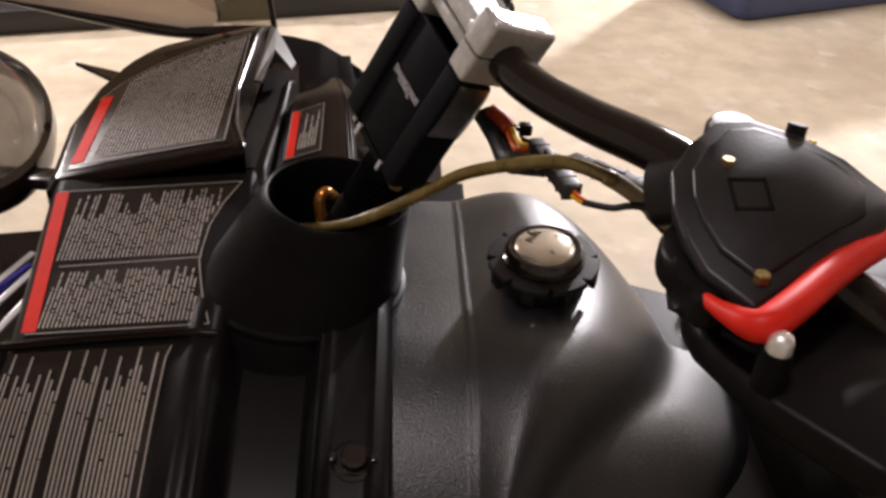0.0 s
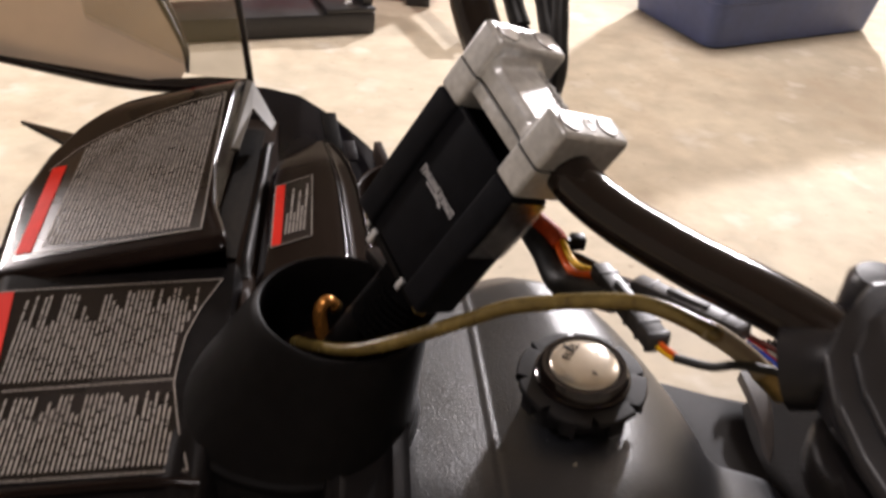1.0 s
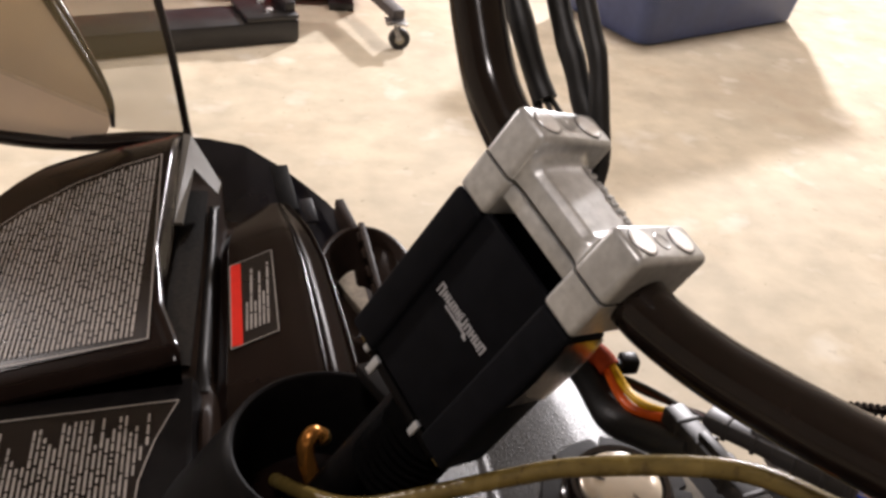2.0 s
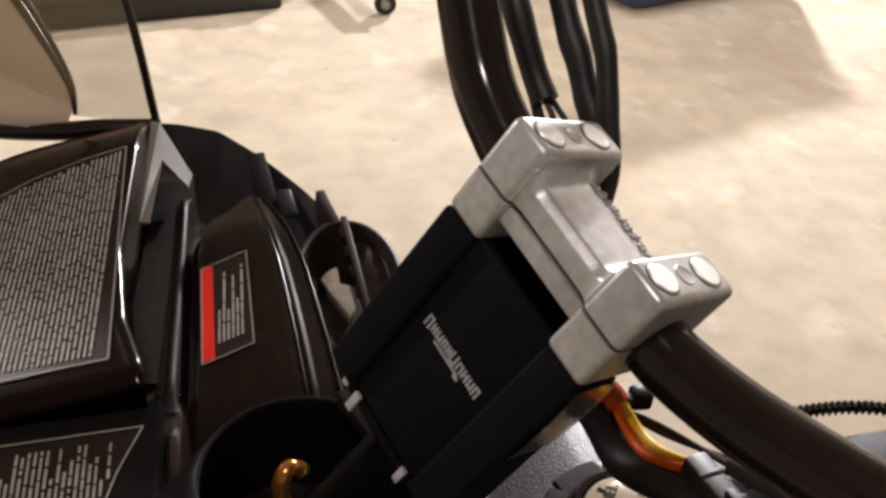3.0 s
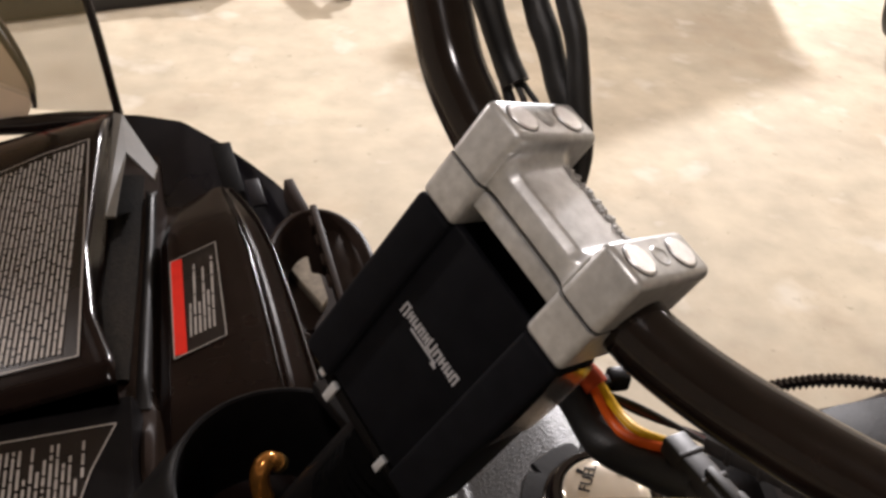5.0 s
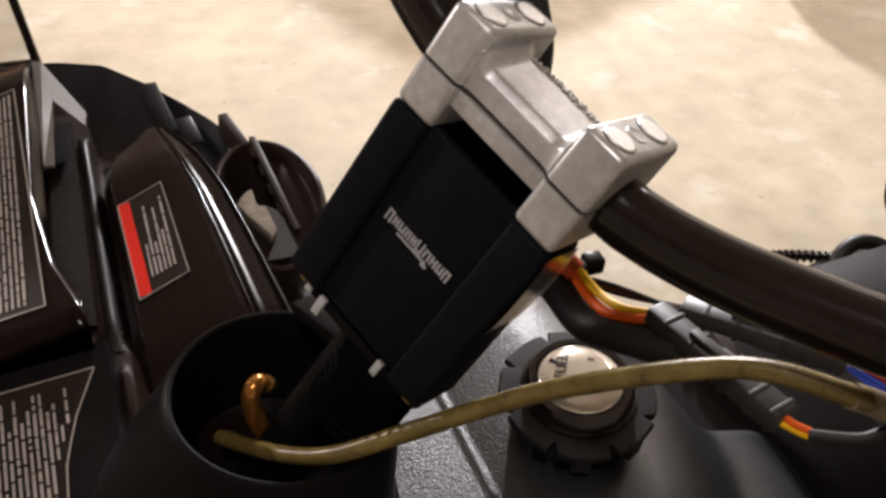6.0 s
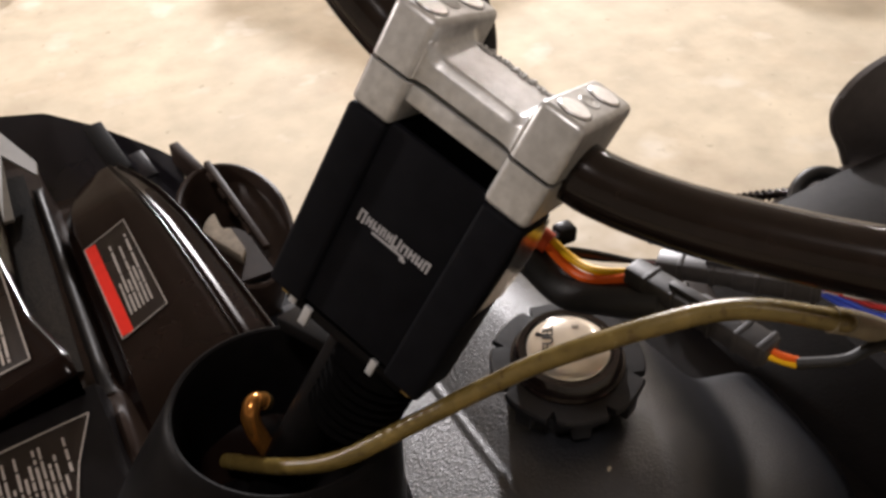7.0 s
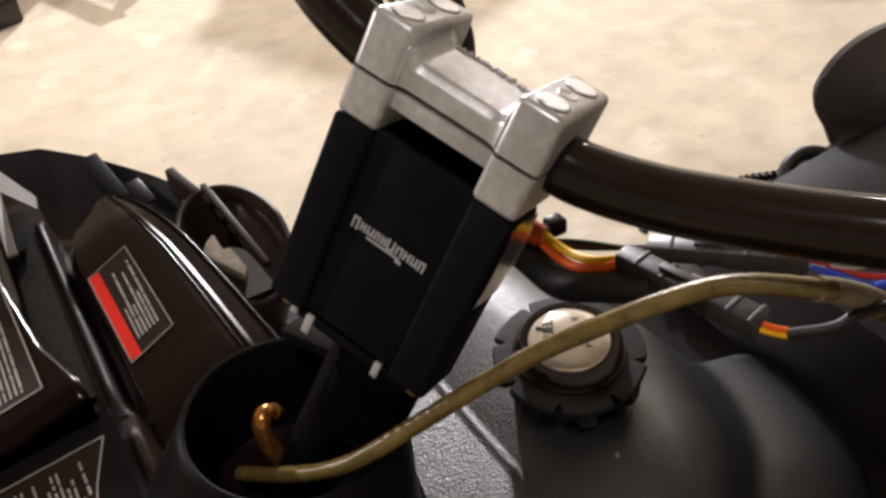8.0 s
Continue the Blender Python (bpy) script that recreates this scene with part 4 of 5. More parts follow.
for sx in (1, -1):
    shim = box((sx * (W2 - BW / 2) - BW / 2 + 0.0030, -DEEP + 0.0030, SPLIT - 0.0022), (sx * (W2 - BW / 2) + BW / 2 - 0.0030, -0.0030, SPLIT + 0.0018))
    local("clamp_shim", shim, BLACKSTEEL, clamp_low, smooth=False)
    for y in (-0.012, -0.046):
        bolt = lathe([(0.0078, -0.004), (0.0078, 0.0004), (0.0072, 0.0010), (0.0020, 0.0011), (0.0005, 0.0011)], 28)
        bolt.transform(Matrix.Translation((sx * (W2 - BW / 2), y, TOPZ)))
        local("clamp_bolt", bolt, BOLT, clamp_top, "flat bright zinc bolt head")
        seat_ring = lathe([(0.0078, -0.002), (0.0078, 0.0002), (0.0084, 0.0003), (0.0086, -0.002)], 28)
        seat_ring.transform(Matrix.Translation((sx * (W2 - BW / 2), y, TOPZ)))
        local("bolt_seat", seat_ring, BLACKSTEEL, clamp_top)
    dimple = lathe([(0.0052, -0.002), (0.0052, 0.0001), (0.0046, 0.0005), (0.0040, 0.0002), (0.0005, 0.0002)], 24)
    dimple.transform(Matrix.Translation((sx * (W2 - BW / 2), -0.029, TOPZ)))
    local("dimple", dimple, ALU, clamp_top)
    stud = lathe([(0.004, -0.006), (0.0065, -0.006), (0.0065, 0.0), (0.004, 0.001)], 6)
    stud.transform(Matrix.Translation((sx * (W2 - 0.010), -0.014, -LONG - 0.001)))
    local("riser_bolt", stud, BRASS, riser, "brass bolt head")

HALF = [(0.0, -0.029, 0.0252), (0.05, -0.029, 0.0253), (0.070, -0.0292, 0.0280), (0.093, -0.0298, 0.0345), (0.115, -0.030, 0.0430), (0.150, -0.031, 0.0585), (0.200, -0.034, 0.0825), (0.25, -0.042, 0.098), (0.32, -0.072, 0.104), (0.40, -0.11, 0.108)]
RIGHT = HALF[:4] + [(0.115, -0.030, 0.0460), (0.150, -0.031, 0.0675), (0.200, -0.034, 0.096), (0.25, -0.042, 0.112), (0.32, -0.072, 0.118), (0.40, -0.11, 0.120)]
bar_line = [(-x, y, z) for x, y, z in HALF[:0:-1]] + RIGHT
bar = local("bar", tube(bar_line, 0.0150, 32, 8), BARPAINT, bars, "dark brown-black painted bar")
for sx in (1, -1):
    grip = [(sx * x, y, z) for x, y, z in ((0.335, -0.078, 0.118), (0.40, -0.11, 0.120), (0.46, -0.142, 0.124))]
    if sx > 0:
        local("grip", tube(grip, 0.0165, 20), RUBBER, bars, "black rubber grip")
post_low = (-0.04, 0.062, 0.78)
# Post and flange take the boot's black, to pass for shade inside it.
part("steering_post", tube([post_low, (-0.002, 0.050, 0.864), (0.034, 0.040, 0.936), (0.060, 0.032, 0.985)], 0.0150, 24), BOOTM, bars, "black steering post")
folds = []
for k in range(8):
    folds += [(0.0200, -0.0035 - 0.0060 * k), (0.0255, -0.0065 - 0.0060 * k)]
bellows = lathe([(0.016, 0.0)] + folds + [(0.016, -0.050)], 36)
bellows.transform(Matrix.Translation((-0.018, -0.024, -LONG - 0.006)))
local("bellows", bellows, BELLOWM, bars, "black pleated rubber bellows")
flange = box((-0.040, -0.033, -LONG - 0.008), (0.040, -0.006, -LONG - 0.001), 0.002)
local("post_flange", flange, BOOTM, bars)
part("steering_arm", beam((0.050, 0.040, 0.958), (0.034, 0.100, 0.940), 0.022, 0.010, bevel=0.002), BOOTM, bars)
# Plain pale boxes in place of small screws and their white glints.
for x, low, tall, wide in ((0.0350, -0.1205, 0.006, 0.0045), (0.0246, -0.1275, 0.012, 0.0050), (-0.0208, -0.1250, 0.011, 0.0042)):
    local("white_screw", box((x - wide / 2, -0.0075, low), (x + wide / 2, -0.0045, low + tall), 0.0006), ZINC, riser, "white screw under the riser, as a plain bright box")
# Added bright plate: stands in for a reflection on the black riser side.
worn = plate(lambda u, v: (-W2 - 0.0006 - 0.0016 * math.sin(math.pi * v) ** 0.7, lerp(-0.0035, -0.0325, u), lerp(-0.003, -0.054, v)), 8, 16, 0.0012)
local("gleam_plate", worn, POLISHED, riser, "polished plate added for the gleam on the riser side")


# brake master cylinder and lever
def lid_z(x, y):
    return 1.116 + 0.347 * (y + 0.215) + 0.05 * (x - 0.245)


LID = [(0.2128, -0.216), (0.2274, -0.1975), (0.2457, -0.180), (0.266, -0.178), (0.2935, -0.190), (0.3152, -0.210), (0.3345, -0.232), (0.328, -0.254), (0.292, -0.273), (0.242, -0.306), (0.220, -0.283), (0.2131, -0.262), (0.210, -0.240)]
centre = Vector((0.268, -0.232))


def lid_slab(scale, low, high, bevel, shift=(0, 0)):
    bm = prism([tuple(centre + Vector(shift) + (Vector(q) - centre) * scale) for q in LID], low, high, bevel, 3)
    for v in bm.verts:
        v.co.z += lid_z(v.co.x, v.co.y)
    return bm


master = part("master_cylinder", join(lid_slab(0.93, -0.040, -0.010, 0.004, (0.004, 0.006)), tube([(0.2185, -0.186, 1.076), (0.232, -0.194, 1.084), (0.252, -0.202, 1.090)], 0.021, 20)), MCBLACK, bars, "black brake master cylinder")
part("lid", lid_slab(1.0, -0.0125, -0.003, 0.003), MCBLACK, master, "black moulded reservoir lid")
part("lid_top", lid_slab(0.80, -0.004, 0.0005, 0.002), MCBLACK, master, "raised lid panel")
for lo, hi in (((-0.011, -0.011), (0.011, -0.009)), ((-0.011, 0.009), (0.011, 0.011)), ((-0.011, -0.011), (-0.009, 0.011)), ((0.009, -0.011), (0.011, 0.011))):
    emblem = box((lo[0] + 0.253, lo[1] - 0.238, 0.0), (hi[0] + 0.253, hi[1] - 0.238, 0.0012))
    for v in emblem.verts:
        v.co.z += lid_z(v.co.x, v.co.y)
    part("emblem_edge", emblem, SATIN, master)
for x, y in ((0.2450, -0.2150), (0.2480, -0.2900)):
    part("screw", lathe([(0.0046, -0.004), (0.0046, 0.001), (0.0036, 0.0018), (0.001, 0.0018)], 6), BRASS, master, "brass lid screw", m=Matrix.Translation((x, y, lid_z(x, y) + 0.0008)))
part("cylinder_flange", prism([(0.208, -0.236), (0.205, -0.250), (0.206, -0.260), (0.213, -0.277), (0.214, -0.298), (0.228, -0.300), (0.24, -0.25), (0.222, -0.215)], 1.058, 1.080, 0.006, 3), SATIN, master, "black cast flange")
part("lug", join(lathe([(0.016, -0.030), (0.016, -0.004), (0.013, 0.0), (0.002, 0.001)], 24)), MCBLACK, master, "rounded cast lug", m=Matrix.Translation((0.262, -0.166, 1.118)))
part("bleed_nipple", tube([(0.292, -0.190, 1.112), (0.293, -0.186, 1.120), (0.294, -0.184, 1.127)], 0.006), SATIN, master)
part("yellow_tag", box((0.299, -0.196, 1.112), (0.303, -0.192, 1.122), 0.001), YELLOW, master)
part("lever_base", prism([(0.226, -0.235), (0.221, -0.272), (0.223, -0.291), (0.246, -0.343), (0.285, -0.388), (0.40, -0.42), (0.42, -0.28), (0.34, -0.22)], 1.03, 1.052, 0.006, 3), SATIN, bars, "black lever mount")
lever = part("brake_lever", tube([(0.220, -0.292, 1.076), (0.228, -0.309, 1.079), (0.239, -0.322, 1.083), (0.258, -0.310, 1.086), (0.294, -0.278, 1.089), (0.336, -0.246, 1.090), (0.40, -0.20, 1.088), (0.46, -0.16, 1.08)], lambda s: 0.0040 + 0.0052 * ease(s * 3)), REDPAINT, bars, "red painted brake lever")
part("pivot_bolt", lathe([(0.0066, -0.006), (0.0066, 0.0), (0.0056, 0.0028), (0.003, 0.0045), (0.001, 0.005)], 20), BOLT, lever, "shiny pivot bolt", m=Matrix.Translation((0.2465, -0.332, 1.082)))
part("pivot_boss", lathe([(0.0082, -0.030), (0.0082, -0.008), (0.0074, -0.006), (0.002, -0.006)], 20), BOOTM, bars, m=Matrix.Translation((0.2465, -0.332, 1.082)))
part("left_grip", tube([(0.33, -0.33, 1.04), (0.38, -0.40, 1.04), (0.43, -0.48, 1.035)], 0.019, 20), RUBBER, bars, "black rubber grip")

# cables that drop behind the bar
cables = [
    ([(0.20, -0.056, 0.098), (0.127, -0.062, 0.058), (0.099, -0.068, 0.041), (0.085, -0.07, 0.035)], 0.0072, RUBBER),
    ([(0.088, -0.07, 0.036), (0.074, -0.071, 0.031), (0.055, -0.072, 0.015), (0.04, -0.07, -0.02)], 0.0016, RUBBER),
    ([(0.088, -0.07, 0.037), (0.080, -0.074, 0.036), (0.066, -0.076, 0.03), (0.05, -0.074, 0.0)], 0.0016, RUBBER),
    ([(0.18, -0.070, 0.112), (0.107, -0.070, 0.072), (0.0855, -0.070, 0.0623), (0.069, -0.071, 0.0526), (0.05, -0.073, 0.042), (0.025, -0.072, 0.01)], 0.0068, RUBBER),
    ([(0.17, -0.072, 0.125), (0.093, -0.071, 0.083), (0.0734, -0.070, 0.0726), (0.054, -0.070, 0.0557), (0.036, -0.071, 0.040), (0.024, -0.070, 0.022)], 0.0056, RUBBER),
    ([(0.11, -0.066, 0.05), (0.092, -0.068, 0.034), (0.07, -0.071, 0.02)], 0.003, RUBBER),
]
for pts, r, material in cables:
    local("control_cable", tube(pts, r, 12, 8, 0.12), material, bars, "black taped control cable")

# ---- fuel cap with its gauge ----
cap = thing("fuel_cap", (0.205, 0.047, 0.835), "black ribbed fuel cap with a round metallic gauge", "fuel cap")
CAP = Matrix.Translation((0.204, 0.046, 0.846)) @ Matrix.Rotation(radians(-3), 4, "Y") @ Matrix.Rotation(radians(3), 4, "X")


def cap_ring():
    bm = bmesh.new()
    prof = [(0.036, -0.030, 0), (0.042, -0.012, 0), (0.0455, 0.010, 0.3), (0.0515, 0.0125, 1), (0.0530, 0.0140, 1), (0.0530, 0.0175, 1), (0.0518, 0.0190, 1), (0.0400, 0.0196, 0), (0.030, 0.0196, 0), (0.005, 0.0196, 0)]
    rings = []
    for r, z, lob in prof:
        ring = []
        for k in range(96):
            a = 2 * math.pi * k / 96
            dip = max(0.0, math.cos(8 * a)) ** 16 - 0.22 * max(0.0, math.cos(8 * a + 0.62)) ** 20
            ring.append(bm.verts.new(((r - 0.0078 * lob * dip) * math.cos(a), (r - 0.0078 * lob * dip) * math.sin(a), z)))
        rings.append(ring)
    for a, b in zip(rings, rings[1:]):
        for k in range(96):
            bm.faces.new((a[k], a[(k + 1) % 96], b[(k + 1) % 96], b[k]))
    bm.faces.new(rings[0][::-1])
    bm.faces.new(rings[-1])
    return bm


part("cap_body", cap_ring(), CAPM, cap, "black cap body with grip notches", m=CAP)
part("gauge_ring", lathe([(0.0395, 0.017), (0.0390, 0.0215), (0.0372, 0.0230), (0.0362, 0.0290), (0.0340, 0.0318), (0.0302, 0.0318), (0.0292, 0.029), (0.005, 0.029)], 64), GLOSS, cap, "glossy black raised gauge ring", m=CAP)
gauge = part("gauge", lathe([(0.0285, 0.0285), (0.0285, 0.031), (0.027, 0.0330), (0.020, 0.0352), (0.010, 0.0365), (0.001, 0.0368)], 48), CHROME, cap, "domed shiny fuel gauge", m=CAP)


def text_mesh(body, size):
    curve = bpy.data.curves.new("text", "FONT")
    curve.body, curve.size, curve.extrude = body, size, 0.0002
    curve.align_x, curve.align_y = "CENTER", "CENTER"
    ob = new("text", curve)
    me = bpy.data.meshes.new_from_object(ob)
    bm = bmesh.new()
    bm.from_mesh(me)
    bpy.data.objects.remove(ob)
    return bm


for body, size, x, y, turn in (("FUEL", 0.0105, -0.0095, 0.0108, 58), ("F", 0.0065, 0.0054, -0.0150, 58), ("E", 0.0065, 0.0120, 0.0100, 58)):
    word = text_mesh(body, size)
    word.transform(Matrix.Translation((x, y, 0)) @ Matrix.Rotation(radians(turn), 4, "Z"))
    # bend the print over the dome
    for v in word.verts:
        v.co.z += curve_at([(0.0, 0.0374), (0.010, 0.0371), (0.020, 0.0358), (0.027, 0.0336), (0.0285, 0.0318)], math.hypot(v.co.x, v.co.y))
    part("lettering", word, SATIN, gauge, smooth=False, m=CAP)
part("needle", box((0.0185, -0.0012, 0.0338), (0.0235, 0.0012, 0.0356)), SATIN, gauge, smooth=False, m=CAP @ Matrix.Rotation(radians(127), 4, "Z"))
for k in range(8):
    part("grip_tab", box((0.0455, -0.0065, 0.000), (0.0525, 0.0065, 0.0165), 0.0015), CAPM, cap, m=CAP @ Matrix.Rotation(radians(22.5 + 45 * k), 4, "Z"))

# ---- vent hose ----
hose = thing("vent_hose", (0.0, 0.03, 0.87), "yellowed clear vent hose curving out of the steering boot", "hose")
HOSE_LINE = [(-0.028, 0.0736, 0.8671), (-0.008, 0.034, 0.895), (0.0179, 0.0012, 0.9215), (0.0532, -0.0183, 0.9503), (0.0856, -0.04, 0.9837), (0.1155, -0.0653, 1.0171), (0.1699, -0.1002, 1.048), (0.1994, -0.1333, 1.0565), (0.2060, -0.1355, 1.0540)]
part("tube", tube(HOSE_LINE, 0.0050, 16, 10, 0.03), HOSE, hose, "yellowed translucent tube")
part("sleeve", tube([(0.1985, -0.1325, 1.0566), (0.2100, -0.1365, 1.0520), (0.2240, -0.1398, 1.0435), (0.2353, -0.1418, 1.0346)], 0.0059, 16), SLEEVE, hose, "pale grey sleeve")
part("brass_end", tube([(0.2335, -0.1415, 1.0360), (0.242, -0.1425, 1.0285), (0.250, -0.143, 1.021)], 0.0068, 16), BRASS, hose, "brass hose end")

# ---- wiring ----
loom = thing("wiring_harness", (0.15, 0.0, 1.0), "black wiring loom with orange and yellow wires and grey connectors", "wiring")
part("orange_tape", tube([(0.135, 0.022, 1.026), (0.146, 0.010, 1.022), (0.150, 0.003, 1.019)], 0.0062, 14), TAPE, loom, "orange tape wrap")
part("wire", tube([(0.147, 0.006, 1.021), (0.152, -0.014, 1.0135), (0.1545, -0.031, 1.0185), (0.163, -0.0485, 1.030)], 0.0026, 10), ORANGE, loom, "orange wire")
part("wire", tube([(0.150, 0.006, 1.022), (0.1548, -0.0125, 1.0178), (0.1575, -0.0302, 1.0225), (0.166, -0.0485, 1.032)], 0.0024, 10), YELLOW, loom, "yellow wire")
part("sheath", tube([(0.130, 0.028, 1.02), (0.142, 0.008, 1.008), (0.149, -0.016, 1.001), (0.157, -0.040, 1.012), (0.168, -0.070, 1.028)], 0.0092, 14), RUBBER, loom, "black taped loom")
part("cable_clip", join(box((0.158, 0.004, 1.012), (0.169, 0.014, 1.022), 0.002), beam((0.160, 0.008, 1.018), (0.150, 0.004, 1.02), 0.006, 0.004)), SATIN, loom, "black cable tie clip")
def connector(a, b, wide, tall):
    """A plug and socket pair: two sleeves with ribs and a latch."""
    a, b = Vector(a), Vector(b)
    plug = part("connector", beam(a, b, wide, tall, bevel=0.0016), GREYPL, loom, "grey plastic wire connector")
    part("socket", beam(a.lerp(b, 0.48), b + (b - a) * 0.01, wide * 1.12, tall * 1.12, bevel=0.0016), GREYPL, plug)
    for f in (0.14, 0.34, 0.62, 0.80, 0.95):
        k = 1.10 if f < 0.5 else 1.22
        part("rib", beam(a.lerp(b, f), a.lerp(b, f + 0.035), wide * k, tall * k, bevel=0.0006), GREYPL, plug)
    lift = Vector((0, 0, tall * 0.58))
    part("latch", beam(a.lerp(b, 0.30) + lift, a.lerp(b, 0.66) + lift, wide * 0.4, 0.003, bevel=0.0006), GREYPL, plug)


connector((0.163, -0.047, 1.034), (0.181, -0.122, 1.036), 0.0120, 0.0100)
part("wire", tube([(0.181, -0.121, 1.037), (0.184, -0.1265, 1.0362), (0.1885, -0.131, 1.0355)], 0.0016, 8), ORANGE, loom)
part("wire", tube([(0.180, -0.122, 1.034), (0.1845, -0.128, 1.0335), (0.1885, -0.133, 1.0335)], 0.0016, 8), YELLOW, loom)
part("sheath", tube([(0.1870, -0.1315, 1.0345), (0.205, -0.1415, 1.037), (0.222, -0.146, 1.042), (0.27, -0.17, 1.05)], 0.0026, 10), RUBBER, loom)
connector((0.196, -0.030, 1.012), (0.246, -0.092, 1.022), 0.0130, 0.0100)
BUNDLE = [
    (BLUEW, "blue wire", [(0.253, -0.086, 1.013), (0.268, -0.095, 1.004), (0.28, -0.101, 0.996), (0.293, -0.109, 0.991), (0.312, -0.12, 0.985)]),
    (BLUEW, "blue wire", [(0.253, -0.086, 1.011), (0.272, -0.096, 0.997), (0.284, -0.103, 0.991), (0.291, -0.109, 0.995), (0.31, -0.12, 0.99)]),
    (REDW, "red wire", [(0.253, -0.086, 1.014), (0.269, -0.096, 1.007), (0.278, -0.101, 1.002), (0.29, -0.109, 1.0), (0.305, -0.12, 1.004)]),
    (WHITEW, "white wire", [(0.253, -0.086, 1.012), (0.272, -0.098, 1.008), (0.279, -0.104, 1.01), (0.286, -0.109, 1.01), (0.303, -0.12, 1.009)]),
    (DREDW, "dark red wire", [(0.252, -0.086, 1.016), (0.27, -0.098, 1.012), (0.28, -0.104, 1.009), (0.288, -0.109, 1.006), (0.307, -0.12, 1.0)]),
]
for material, word, line in BUNDLE:
    part("wire", tube(line, 0.0016, 8), material, loom, word)
for k, (material, word) in enumerate(((RUBBER, "black wire"), (DREDW, "dark red wire"), (RUBBER, "black wire"))):
    part("wire", tube([(0.150, 0.010 - 0.002 * k, 1.014), (0.170, -0.006, 1.008 + 0.002 * k), (0.196, -0.030 - 0.003 * k, 1.012)], 0.0015, 8), material, loom, word)

# ---- things on the floor ----
tote = thing("storage_bin", (2.0, 3.6, 0.0), "navy blue plastic storage bin on the floor", "storage bin")
BINM = Matrix.Translation((1.52, 3.08, 0)) @ Matrix.Rotation(math.atan2(0.42, 0.94), 4, "Z")


def tub():
    bm = bmesh.new()
    def ring(g, z):
        x0, y0, x1, y1, r = -g, -g, 0.98 + g, 0.52 + g, 0.06
        pts = []
        for cx, cy, a0 in ((x1 - r, y1 - r, 0), (x0 + r, y1 - r, 90), (x0 + r, y0 + r, 180), (x1 - r, y0 + r, 270)):
            for k in range(7):
                a = radians(a0 + 15 * k)
                pts.append(bm.verts.new((cx + r * math.cos(a), cy + r * math.sin(a), z)))
        return pts
    rings = [ring(-0.02, 0.0), ring(0.0, 0.012), ring(0.02, 0.18), ring(0.022, 0.20), ring(0.03, 0.205), ring(0.05, 0.66), ring(0.06, 0.665), ring(0.06, 0.69), ring(0.045, 0.69), ring(0.0, 0.03)]
    for a, b in zip(rings, rings[1:]):
        for k in range(len(a)):
            bm.faces.new((a[k], a[(k + 1) % len(a)], b[(k + 1) % len(a)], b[k]))
    bm.faces.new(rings[0][::-1])
    bm.faces.new(rings[-1])
    return bm


part("tub", tub(), BIN, tote, m=BINM)
part("lid", prism([(-0.06, -0.06), (1.04, -0.06), (1.04, 0.58), (-0.06, 0.58)], 0.69, 0.72, 0.012, 3), BIN, tote, m=BINM)

jack = thing("steel_beam", (-0.3, 3.1, 0.0), "low black steel beam with an end bracket on the floor", "beam")
JM = Matrix.Translation((0.135, 3.01, 0)) @ Matrix.Rotation(math.atan2(0.226, 0.69), 4, "Z")
part("beam", box((-1.6, 0.0, 0.0), (0.0, 0.20, 0.09), 0.012), BLACKSTEEL, jack, m=JM)
part("end_bracket", join(box((-0.20, -0.004, 0.09), (-0.004, 0.20, 0.11), 0.006), box((-0.05, 0.02, 0.11), (-0.01, 0.18, 0.15), 0.006)), BLACKSTEEL, jack, m=JM)
for y in (0.05, 0.15):
    part("bolt", lathe([(0.014, 0), (0.014, 0.01), (0.006, 0.012)], 6), BOLT, jack, m=JM @ Matrix.Translation((-0.10, y, 0.11)))

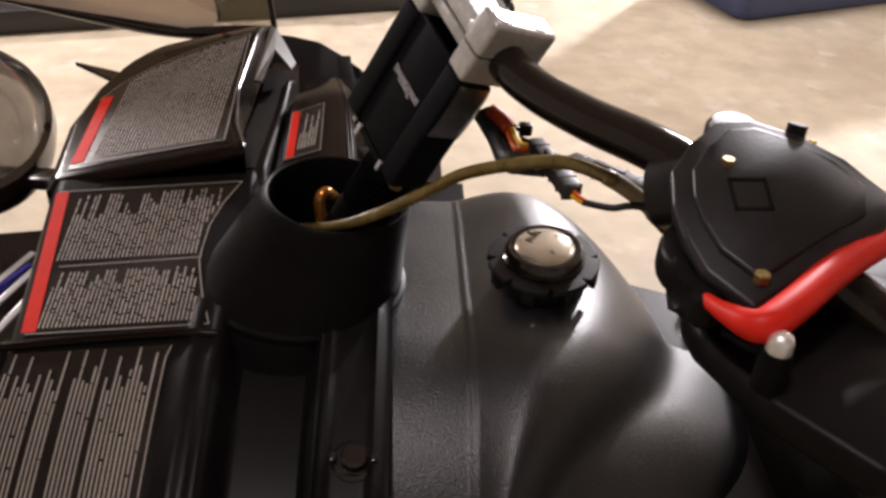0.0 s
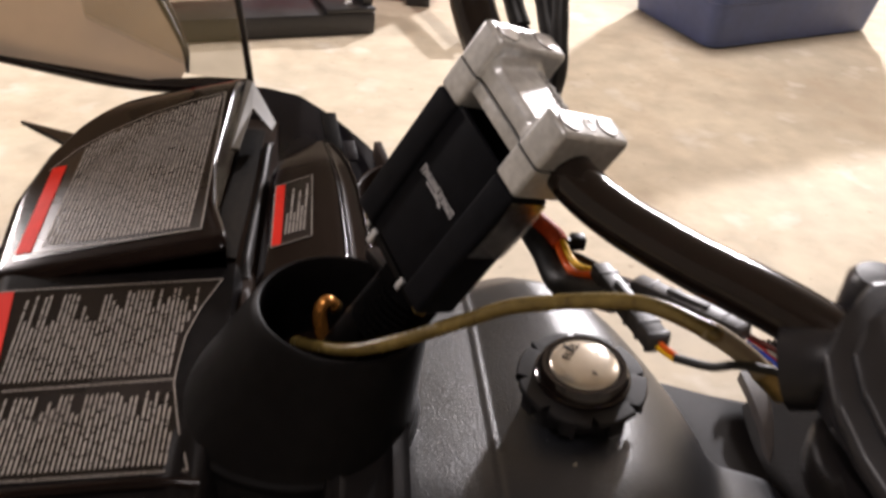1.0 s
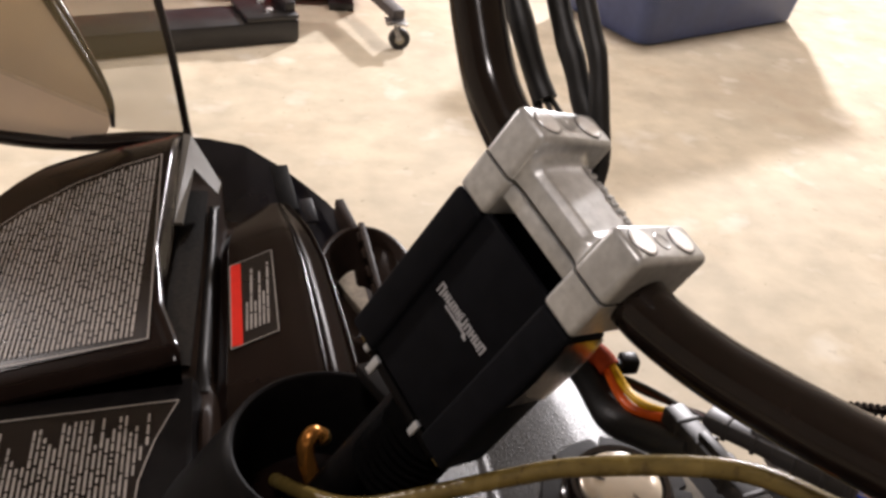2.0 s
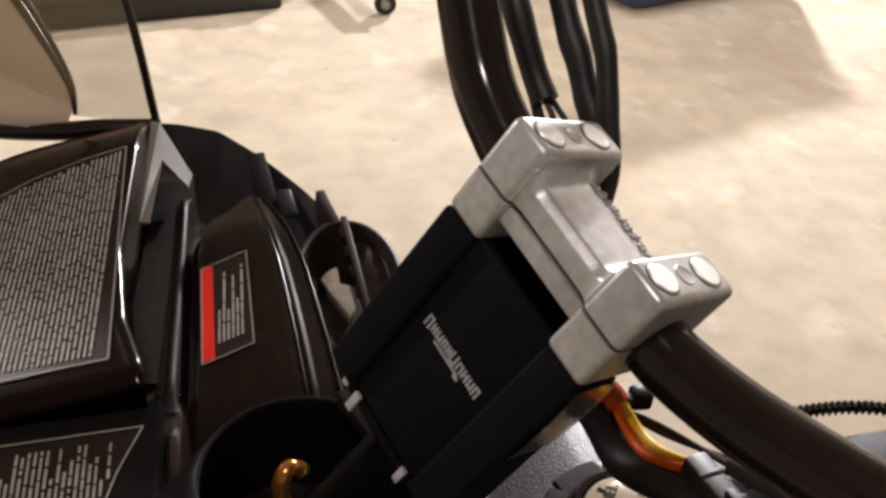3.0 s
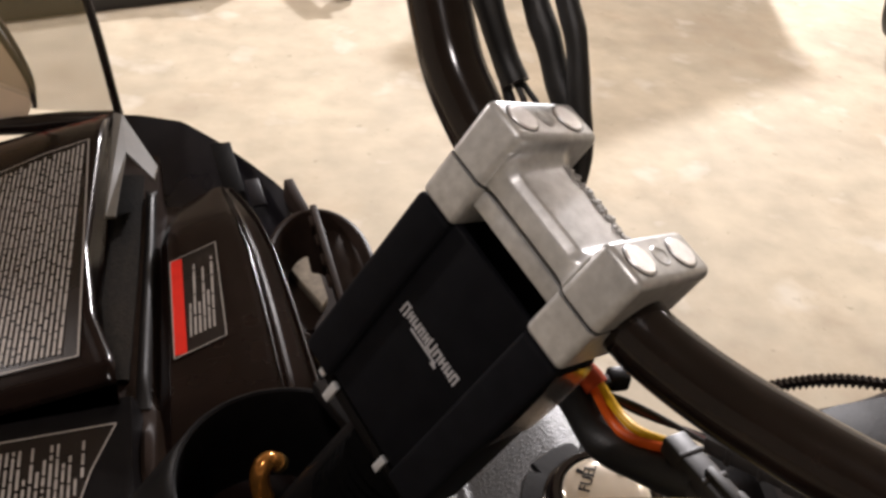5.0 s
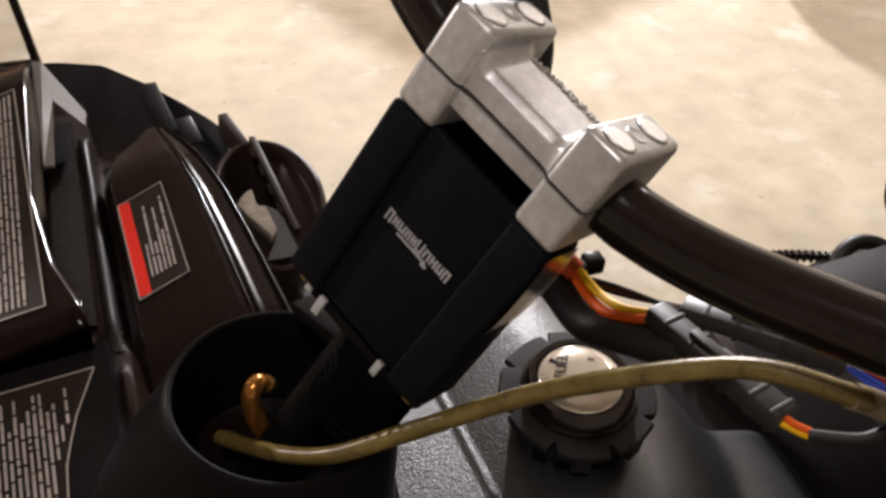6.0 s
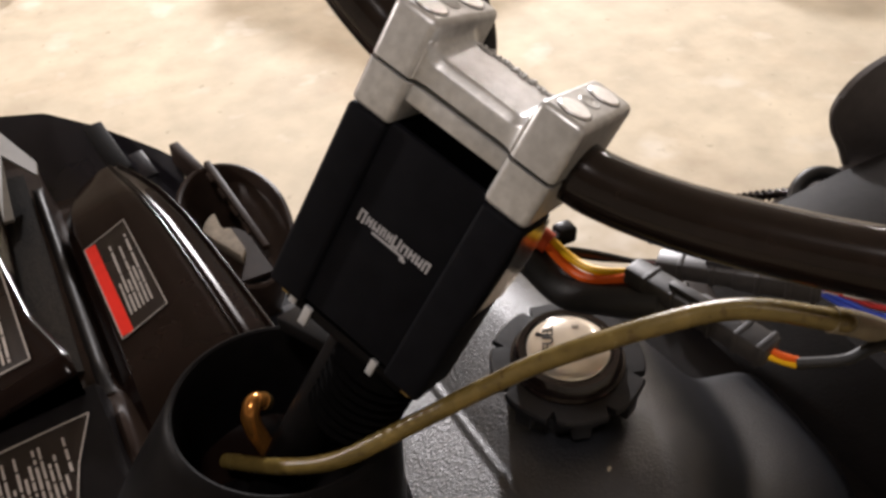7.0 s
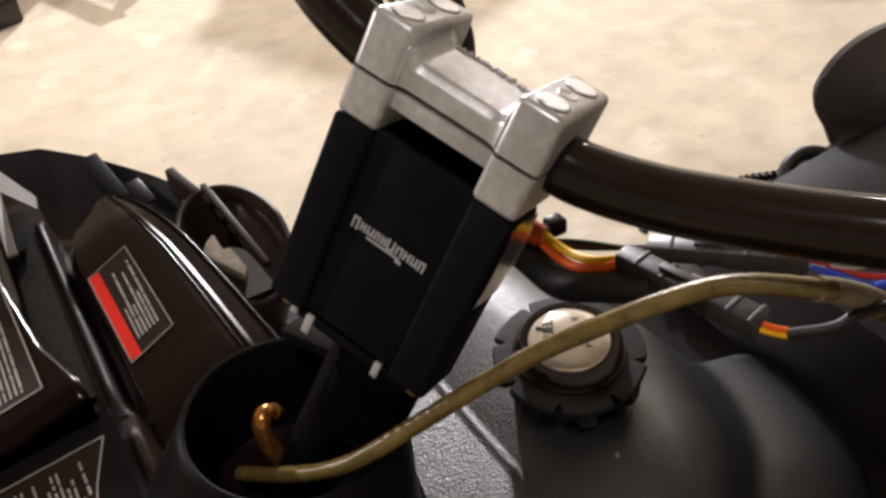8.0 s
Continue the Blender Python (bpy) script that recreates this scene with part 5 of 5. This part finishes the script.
chest = thing("red_tool_chest", (-0.4, 3.6, 0.0), "low red painted steel tool chest on the floor", "tool chest")
part("body", box((-1.3, 3.40, 0.035), (0.42, 3.9, 0.30), 0.015), DARKRED, chest)
for x in (-1.2, 0.32):
    part("skid", box((x - 0.05, 3.36, 0.0), (x + 0.05, 3.88, 0.035), 0.006), BLACKSTEEL, chest)

dolly = thing("dolly", (0.52, 3.2, 0.0), "grey steel dolly frame on a small caster wheel", "dolly")
wheel = part("wheel", lathe([(0.012, -0.014), (0.036, -0.014), (0.040, -0.010), (0.040, 0.010), (0.036, 0.014), (0.012, 0.014)], 28), RUBBER, dolly, "black caster wheel", m=Matrix.Translation((0.505, 2.985, 0.040)) @ Matrix.Rotation(radians(90), 4, "X"))
part("hub", lathe([(0.006, -0.018), (0.018, -0.017), (0.018, 0.017), (0.006, 0.018)], 20), DIRTYWHITE, wheel, m=Matrix.Translation((0.505, 2.985, 0.040)) @ Matrix.Rotation(radians(90), 4, "X"))
part("fork", join(beam((0.505, 2.962, 0.04), (0.49, 2.98, 0.10), 0.03, 0.006), beam((0.505, 3.01, 0.04), (0.49, 3.0, 0.10), 0.03, 0.006), box((0.45, 2.955, 0.098), (0.53, 3.03, 0.106), 0.002)), STEEL, dolly)
part("leg", beam((0.50, 3.00, 0.125), (0.36, 3.45, 0.135), 0.05, 0.04, bevel=0.006), GREYBODY, dolly)

tyre = thing("spare_wheel", (2.66, 2.55, 0.0), "black rubber wheel standing on the floor", "wheel")
TM = Matrix.Translation((2.66, 2.55, 0.30)) @ Matrix.Rotation(radians(30), 4, "Z") @ Matrix.Rotation(radians(90), 4, "X")
part("tyre", lathe([(0.17, -0.09), (0.24, -0.105), (0.285, -0.09), (0.30, -0.05), (0.30, 0.05), (0.285, 0.09), (0.24, 0.105), (0.17, 0.09)], 48), RUBBER, tyre, "black rubber tyre", m=TM)
part("rim", lathe([(0.02, -0.03), (0.10, -0.05), (0.16, -0.08), (0.172, -0.085), (0.172, 0.085), (0.16, 0.08), (0.10, 0.05), (0.02, 0.04)], 40), BLACKSTEEL, tyre, m=TM)
